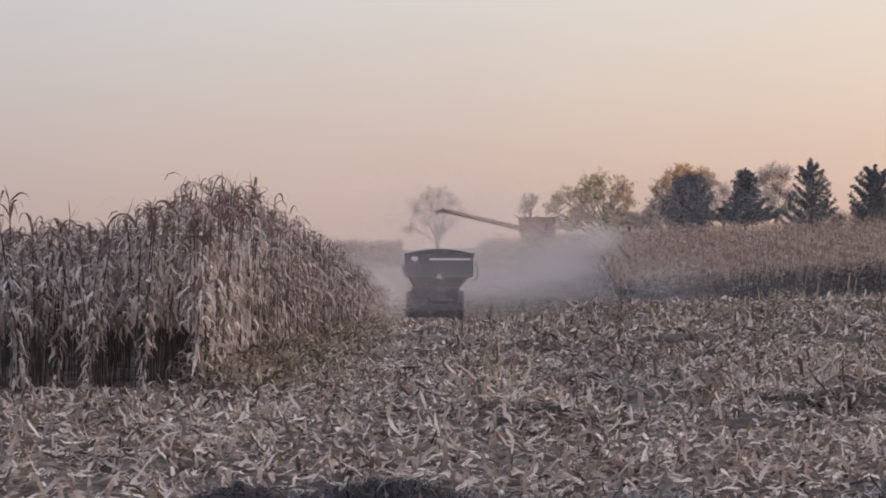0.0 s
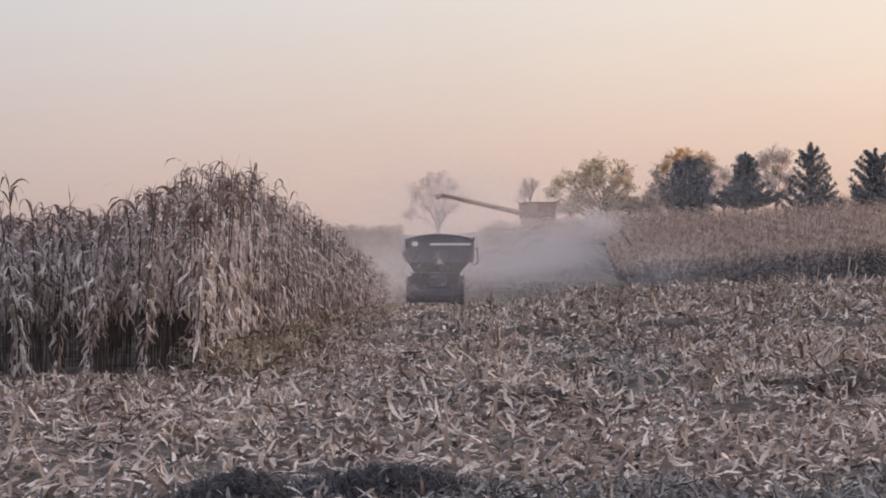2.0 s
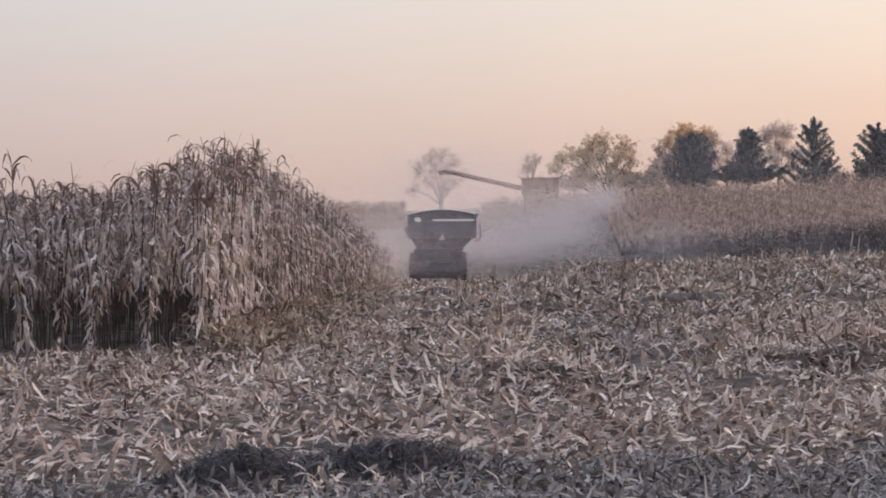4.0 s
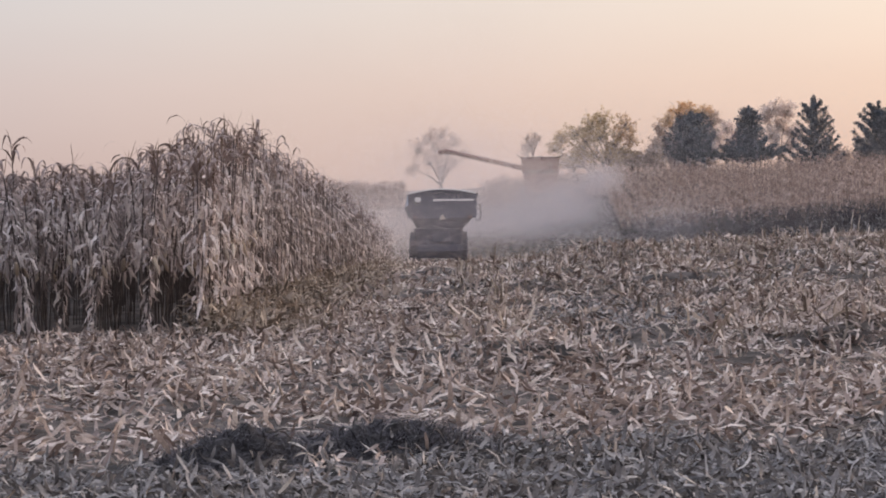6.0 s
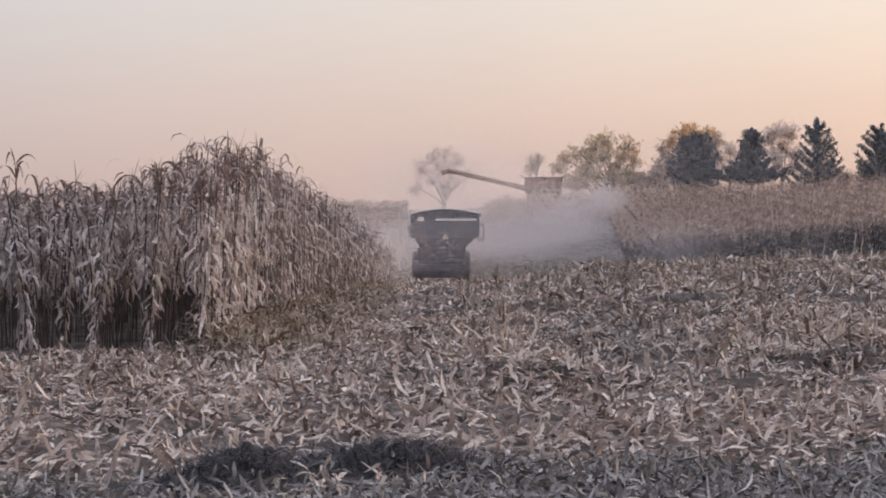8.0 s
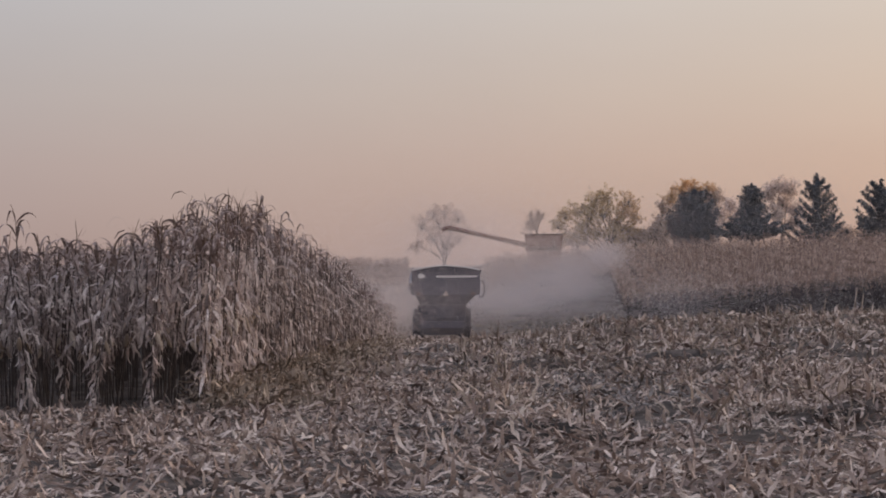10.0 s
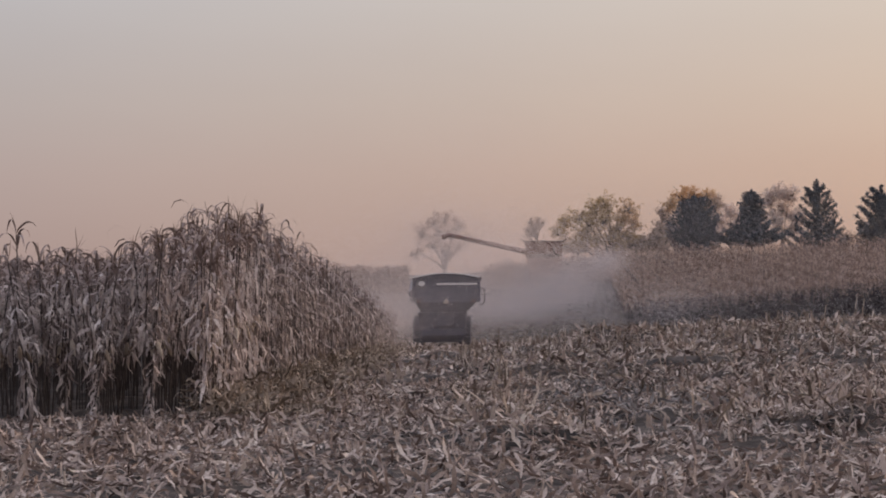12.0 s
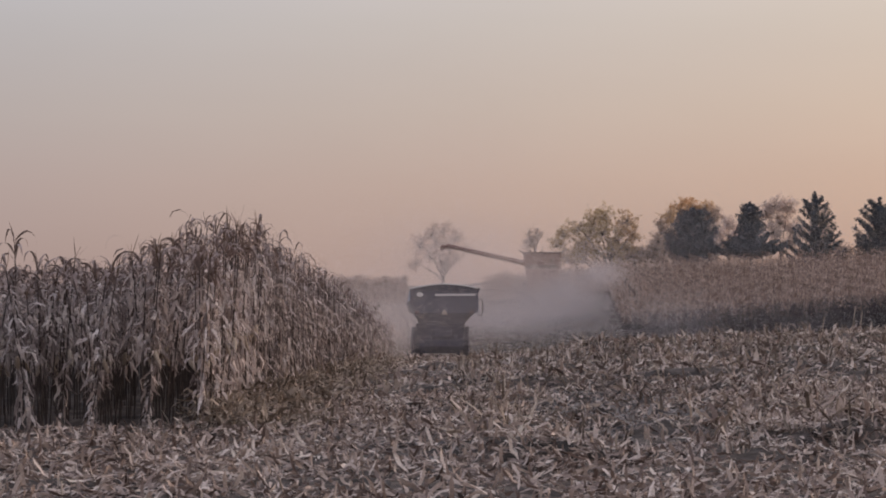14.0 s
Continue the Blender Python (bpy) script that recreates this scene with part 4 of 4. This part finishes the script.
    part("drawbar", rod((-0.1, 5.9, 1.0), (-0.1, 8.2, 0.75), 0.09), M_CART, cart)
    return cart


CART_Y = 78.5
grain_cart(pose(-0.17, CART_Y, float(land(0, CART_Y + 2)) - 0.05, 0, 0, -1.0))


# ---------- combine harvester ----------
def combine(m):
    c = thing("combine_harvester", "dusty red combine harvester with its unloading auger swung out", "combine harvester", m)
    part("body", box(-1.55, 1.55, 0.6, 6.2, 1.2, 3.3, 0.12, (0.15, 0.15, 0.1, 0.1)), M_RED, c)
    part("rear_hood", box(-1.25, 1.25, -0.9, 0.65, 1.5, 3.25, 0.15, (0.1, 0.1, 0.5, 0.0)), M_RED, c)
    part("straw_chopper", box(-1.1, 1.1, -1.1, 0.1, 0.95, 1.5, 0.08, (0, 0, 0.3, 0)), M_BLACK, c)
    part("engine_deck", box(-1.4, 1.4, 0.2, 2.4, 3.28, 3.6, 0.06), M_BLACK, c)
    tank = part("grain_tank", box(-1.7, 1.7, 2.2, 5.0, 3.29, 4.0, 0.04, (0.0, 0.0, 0.0, 0)), M_RED, c)
    part("tank_extension", box(-1.76, 1.76, 2.05, 5.15, 3.98, 4.72, 0.04, (0.04, 0.04, 0.06, 0.06)), M_RED, tank, "flared tank extension")
    part("tank_rim", box(-1.86, 1.86, 1.97, 5.2, 4.715, 4.80, 0.02), M_BLACK, tank)
    for s in (-1, 1):
        part("tank_flap", rod((s * 1.8, 2.1, 4.78), (s * 2.15, 2.0, 5.0), 0.05), M_STEEL, tank)
        wheel(c, s * 1.55, 4.9, 0.98, 0.98, 0.72, s)
        wheel(c, s * 1.35, 0.4, 0.65, 0.65, 0.45, s)
    part("rear_axle", rod((-1.35, 0.4, 0.7), (1.35, 0.4, 0.7), 0.12), M_BLACK, c)
    cab = part("cab", box(-0.95, 0.95, 5.9, 7.5, 1.9, 3.7, 0.1), M_GLASS, c, "dark glass cab")
    part("cab_roof", box(-1.05, 1.05, 5.8, 7.7, 3.69, 3.9, 0.06), M_RED, cab)
    part("exhaust", rod((0.9, 1.2, 3.5), (0.9, 1.2, 4.3), 0.09), M_STEEL, c)
    part("feeder_house", box(-0.7, 0.7, 7.0, 9.0, 0.7, 1.7, 0.08), M_RED, c)
    part("corn_head", box(-3.0, 3.0, 8.9, 10.6, 0.35, 1.05, 0.08), M_RED, c)
    for k in range(8):
        part("snout", rod((-2.66 + 0.76 * k, 10.5, 0.6), (-2.66 + 0.76 * k, 11.9, 0.25), 0.24, 0.03), M_RED, c)
    auger = part("unloading_auger", rod((-1.5, 4.2, 3.75), (-9.0, 4.2, 5.5), 0.25, 0.2, 16), M_RED, c)
    part("elbow", rod((-1.35, 4.2, 3.2), (-1.55, 4.2, 3.85), 0.27, 0.25, 16), M_RED, auger)
    part("spout", rod((-8.9, 4.2, 5.45), (-9.55, 4.2, 5.25), 0.19, 0.23, 16), M_RED, auger)
    return c


COMB = (8.7, 163.0)
combine(pose(COMB[0], COMB[1], float(land(*COMB)) - 0.05, 2.0, 0, -2.0))

# ---------- dust ----------
def dust(name, label, centres, mat, long, thin, rng):
    """Dust hanging in the air: countless hair-thin wisps in soft drifting puffs."""
    pts = [np.array(c)[None] + rng.normal(0, 1, (n, 3)) * np.array(s) for c, s, n in centres]
    p = np.concatenate(pts)
    p = p[p[:, 2] > land(p[:, 0], p[:, 1]) + 0.05]
    n = len(p)
    a = rng.normal(0, 1, (n, 3)) * (1.0, 1.0, 0.55)
    a /= np.linalg.norm(a, axis=1, keepdims=True)
    w = rng.normal(0, 1, (n, 3))
    w -= a * (a * w).sum(1, keepdims=True)
    w /= np.linalg.norm(w, axis=1, keepdims=True)
    ln = long * rng.uniform(0.5, 1.4, (n, 1))
    v = np.stack([p - a * ln / 2, p + a * ln / 2, p + w * thin], 1)
    return tagged(new(name, mesh_of(name, v.reshape(-1, 3), np.arange(n * 3).reshape(-1, 3), mat)), label, "dust", kind="stuff")


rng = np.random.default_rng(77)
dust("dust_cloud", "blue-grey dust blown out behind the combine", [
    ((8.6, 143, 2.2), (2.4, 5, 1.4), 110000), ((5.6, 138, 0.9), (3.2, 6, 1.2), 100000), ((10.3, 148, 3.2), (1.5, 4, 1.2), 55000), ((2.6, 132, 0.6), (3.4, 8, 1.4), 84000), ((6.5, 128, -0.2), (4.5, 6, 0.8), 50000), ((12.8, 146, 4.9), (0.9, 3, 0.6), 22000)], M_DUST, 0.6, 0.002, rng)
dust("hanging_dust", "thin pinkish dust hanging over the lane", [
    ((-2, 120, 1.5), (7, 10, 2.4), 100000), ((-5, 110, 1.0), (2.0, 10, 1.5), 24000), ((1, 190, 6.8), (11, 8, 3.8), 220000), ((-0.5, 200, 9.5), (4.5, 5, 2.5), 70000), ((5.0, 150, 5.2), (5, 4, 1.8), 90000), ((3, 195, 19), (6, 6, 4.5), 35000), ((4.5, 215, 10.5), (6.5, 4, 3.0), 30000), ((-2.0, 62, 1.0), (0.6, 6, 0.8), 2600)], M_HAZE, 0.6, 0.0027, rng)
dust("hill_haze", "thin evening haze before the hillside trees", [((32, 208, 10.0), (17, 2.5, 3.0), 84000), ((12.6, 103, 1.0), (2.0, 3, 1.1), 7000), ((20, 100, 1.0), (6, 2, 0.9), 9000)], M_DUST, 0.8, 0.0035, rng)
dust("lane_dust", "fine dust drifting round the grain cart", [((-0.1, 73, 1.7), (2.3, 1.8, 1.1), 52000)], M_DUST, 0.5, 0.0009, rng)

# ---------- dark clump in the foreground ----------
rng = np.random.default_rng(3)


def mound_height(x, y):
    a = 0.24 * np.exp(-((x + 1.30) / 0.42) ** 2 - ((y - 11.35) / 0.34) ** 2)
    b = 0.21 * np.exp(-((x + 0.36) / 0.62) ** 2 - ((y - 11.9) / 0.34) ** 2)
    return a + b


mx_, my_ = np.meshgrid(np.linspace(-2.3, 1.2, 90), np.linspace(10.5, 12.9, 60))
mz_ = land(mx_, my_) + mound_height(mx_, my_) * (1 + 0.25 * np.sin(mx_ * 23) * np.sin(my_ * 19)) - 0.012
mi = (np.arange(59)[:, None] * 90 + np.arange(89)[None, :])
mound = thing("grass_mound", "low dark clump of dead grass and soil among pale husks", "grass clump", pose(0, 0, 0))
part("soil", mesh_of("soil", np.stack([mx_, my_, mz_], -1).reshape(-1, 3), np.stack([mi, mi + 1, mi + 91, mi + 90], -1).reshape(-1, 4), M_MOUND, True), None, mound)
n = 26000
bx, by = rng.uniform(-2.2, 1.1, n), rng.uniform(10.6, 12.8, n)
k = rng.random(n) < np.minimum(1, mound_height(bx, by) / 0.07)
bx, by = bx[k], by[k]
n = len(bx)
v, f = strips(np.stack([bx, by, land(bx, by) + mound_height(bx, by) - 0.02], -1), rng.uniform(0, 6.283, n), rng.uniform(0.2, 1.3, n), rng.normal(-1.3, 0.5, n), rng.uniform(0.06, 0.2, n), rng.uniform(0.003, 0.007, n), 4, rng.normal(0, 0.5, n))
part("dead_grass", mesh_of("dead_grass", v, f, M_GRASS_SHADE, True), None, mound, "fine dark matted dead grass")


# ---------- single stalks and husks that stand out ----------
def loose(name, label, category, mat, x, y, yaw, pitch, curl, length, width, twist=0.6, segs=8):
    base = np.array([[0.0, 0, 0]])
    v, f = strips(base, np.array([yaw]), np.array([pitch]), np.array([curl]), np.array([length]), np.array([width]), segs, np.array([twist]))
    ob = new(name, mesh_of(name, v, f, mat, True))
    ob.location = (x, y, float(land(x, y) + rough(x, y)) + 0.012)
    return tagged(ob, label, category, group="loose husks on the field")


for i in range(150):
    y = 9.3 + 20 * rng.random() ** 1.6
    x = rng.uniform(-1, 1) * HALF * y
    if in_corn(x, y):
        continue
    loose("corn_husk", "curled pale papery corn husk lying on the residue", "husk", M_EAR, x, y, rng.uniform(0, 6.3), rng.uniform(0.1, 0.8), rng.uniform(-1.6, 0.3), rng.uniform(0.1, 0.24), rng.uniform(0.018, 0.036), rng.normal(0, 1))
for i in range(60):
    y = rng.uniform(19, 38)
    x = rng.uniform(-0.02, 0.26) * y
    loose("curled_leaf", "long bleached corn leaf curled up among the stubble", "leaf", M_EAR, x, y, rng.uniform(0, 6.3), rng.uniform(0.5, 1.4), rng.uniform(-3.6, -1.2), rng.uniform(0.3, 0.62), rng.uniform(0.03, 0.05), rng.normal(0, 0.7))
for i in range(16):
    y = 14 + 34 * rng.random()
    x = rng.uniform(-1, 1) * HALF * y
    if in_corn(x, y):
        continue
    h = rng.uniform(0.12, 0.36)
    bm = rod((0, 0, -0.02), (rng.normal(0, 0.25) * h, rng.normal(0, 0.25) * h, h), 0.012, 0.008, 7)
    me = bpy.data.meshes.new("corn_stub")
    bm.to_mesh(me)
    bm.free()
    me.materials.append(M_EAR)
    ob = new("corn_stub", me)
    ob.location = (x, y, float(land(x, y) + rough(x, y)))
    tagged(ob, "cut corn stalk stub standing in the stubble", "stub", group="cut stubs in the stubble")


def stick(label, x, y, h, lean_x, mat, r=0.012):
    """A single bent stalk."""
    z = np.linspace(0, h, 6)
    p = np.stack([lean_x * h * (z / h) ** 2, 0.05 * h * np.sin(z / h * 5), z], -1)
    ob = new("broken_stalk", mesh_of("broken_stalk", *tubes(p[:-1], p[1:], r, r * 0.8, 6), mat, True))
    ob.location = (x, y, float(land(x, y) + rough(x, y)) - 0.02)
    return tagged(ob, label, "stalk", group="broken stalks in the stubble")


stick("thin dark broken stalk standing above the stubble", 1.16, 44, 0.92, 0.05, M_TASSEL, 0.014)
for sx, sh in ((11.02, 0.85), (11.22, 0.78), (10.2, 0.55), (8.9, 0.5), (12.3, 0.6)):
    stick("pale broken corn stalk standing on the rise", sx, 48.5, sh, 0.08, M_EAR, 0.016)
for sx, sy, sh in ((0.88, 11.6, 0.16), (1.26, 12.0, 0.14), (1.66, 11.5, 0.17), (1.05, 11.3, 0.1), (-0.2, 11.2, 0.12)):
    stick("short dark twig poking from weathered residue", sx, sy, sh, -0.4, M_TASSEL, 0.006)
for sx, sy, sh, sl in ((0.82, 31.5, 0.75, 0.1), (0.9, 32.2, 0.6, -0.2), (0.7, 31.9, 0.5, 0.3), (1.0, 31.2, 0.55, 0.2)):
    stick("bent tan corn stalk standing among husks", sx, sy, sh, sl, M_EAR, 0.013)
for sx, sy, yaw, ln in ((-1.22, 11.05, 1.9, 0.22), (-1.08, 11.0, 0.9, 0.18), (-1.38, 11.1, 2.6, 0.2), (-0.98, 11.1, 0.4, 0.24), (-1.5, 11.15, 3.4, 0.16), (-0.35, 11.4, 1.2, 0.17)):
    ob = loose("corn_husk", "curled pale husk strand hanging over the dark clump", "husk", M_EAR, sx, sy, yaw, 1.15, -2.3, ln, 0.018, 0.8)
    ob.location.z = float(land(sx, sy) + mound_height(sx, sy)) - 0.01

# single leaves on the field margin, each an object on one of a dozen shared meshes
leaf_meshes = []
for i in range(12):
    v, f = strips(np.zeros((1, 3)), np.zeros(1), np.array([rng.uniform(0.0, 0.5)]), np.array([rng.uniform(-1.0, 0.2)]), np.array([rng.uniform(0.12, 0.26)]), np.array([rng.uniform(0.014, 0.03)]), 7, np.array([rng.normal(0, 1.2)]), crinkle=0.22)
    leaf_meshes.append(mesh_of("corn_leaf", v, f, M_LEAF_ONE, True))
for i in range(260):
    y = rng.uniform(9.6, 12.6)
    x = rng.uniform(-1, 1) * HALF * y
    ob = new("corn_leaf", leaf_meshes[i % 12])
    ob.matrix_world = pose(x, y, float(land(x, y) + rough(x, y) + mound_height(x, y)) + 0.03, rng.normal(0, 8), rng.normal(0, 8), rng.uniform(0, 360))
    tagged(ob, "single weathered corn leaf lying on the field margin", "leaf", group="single leaves on the margin")
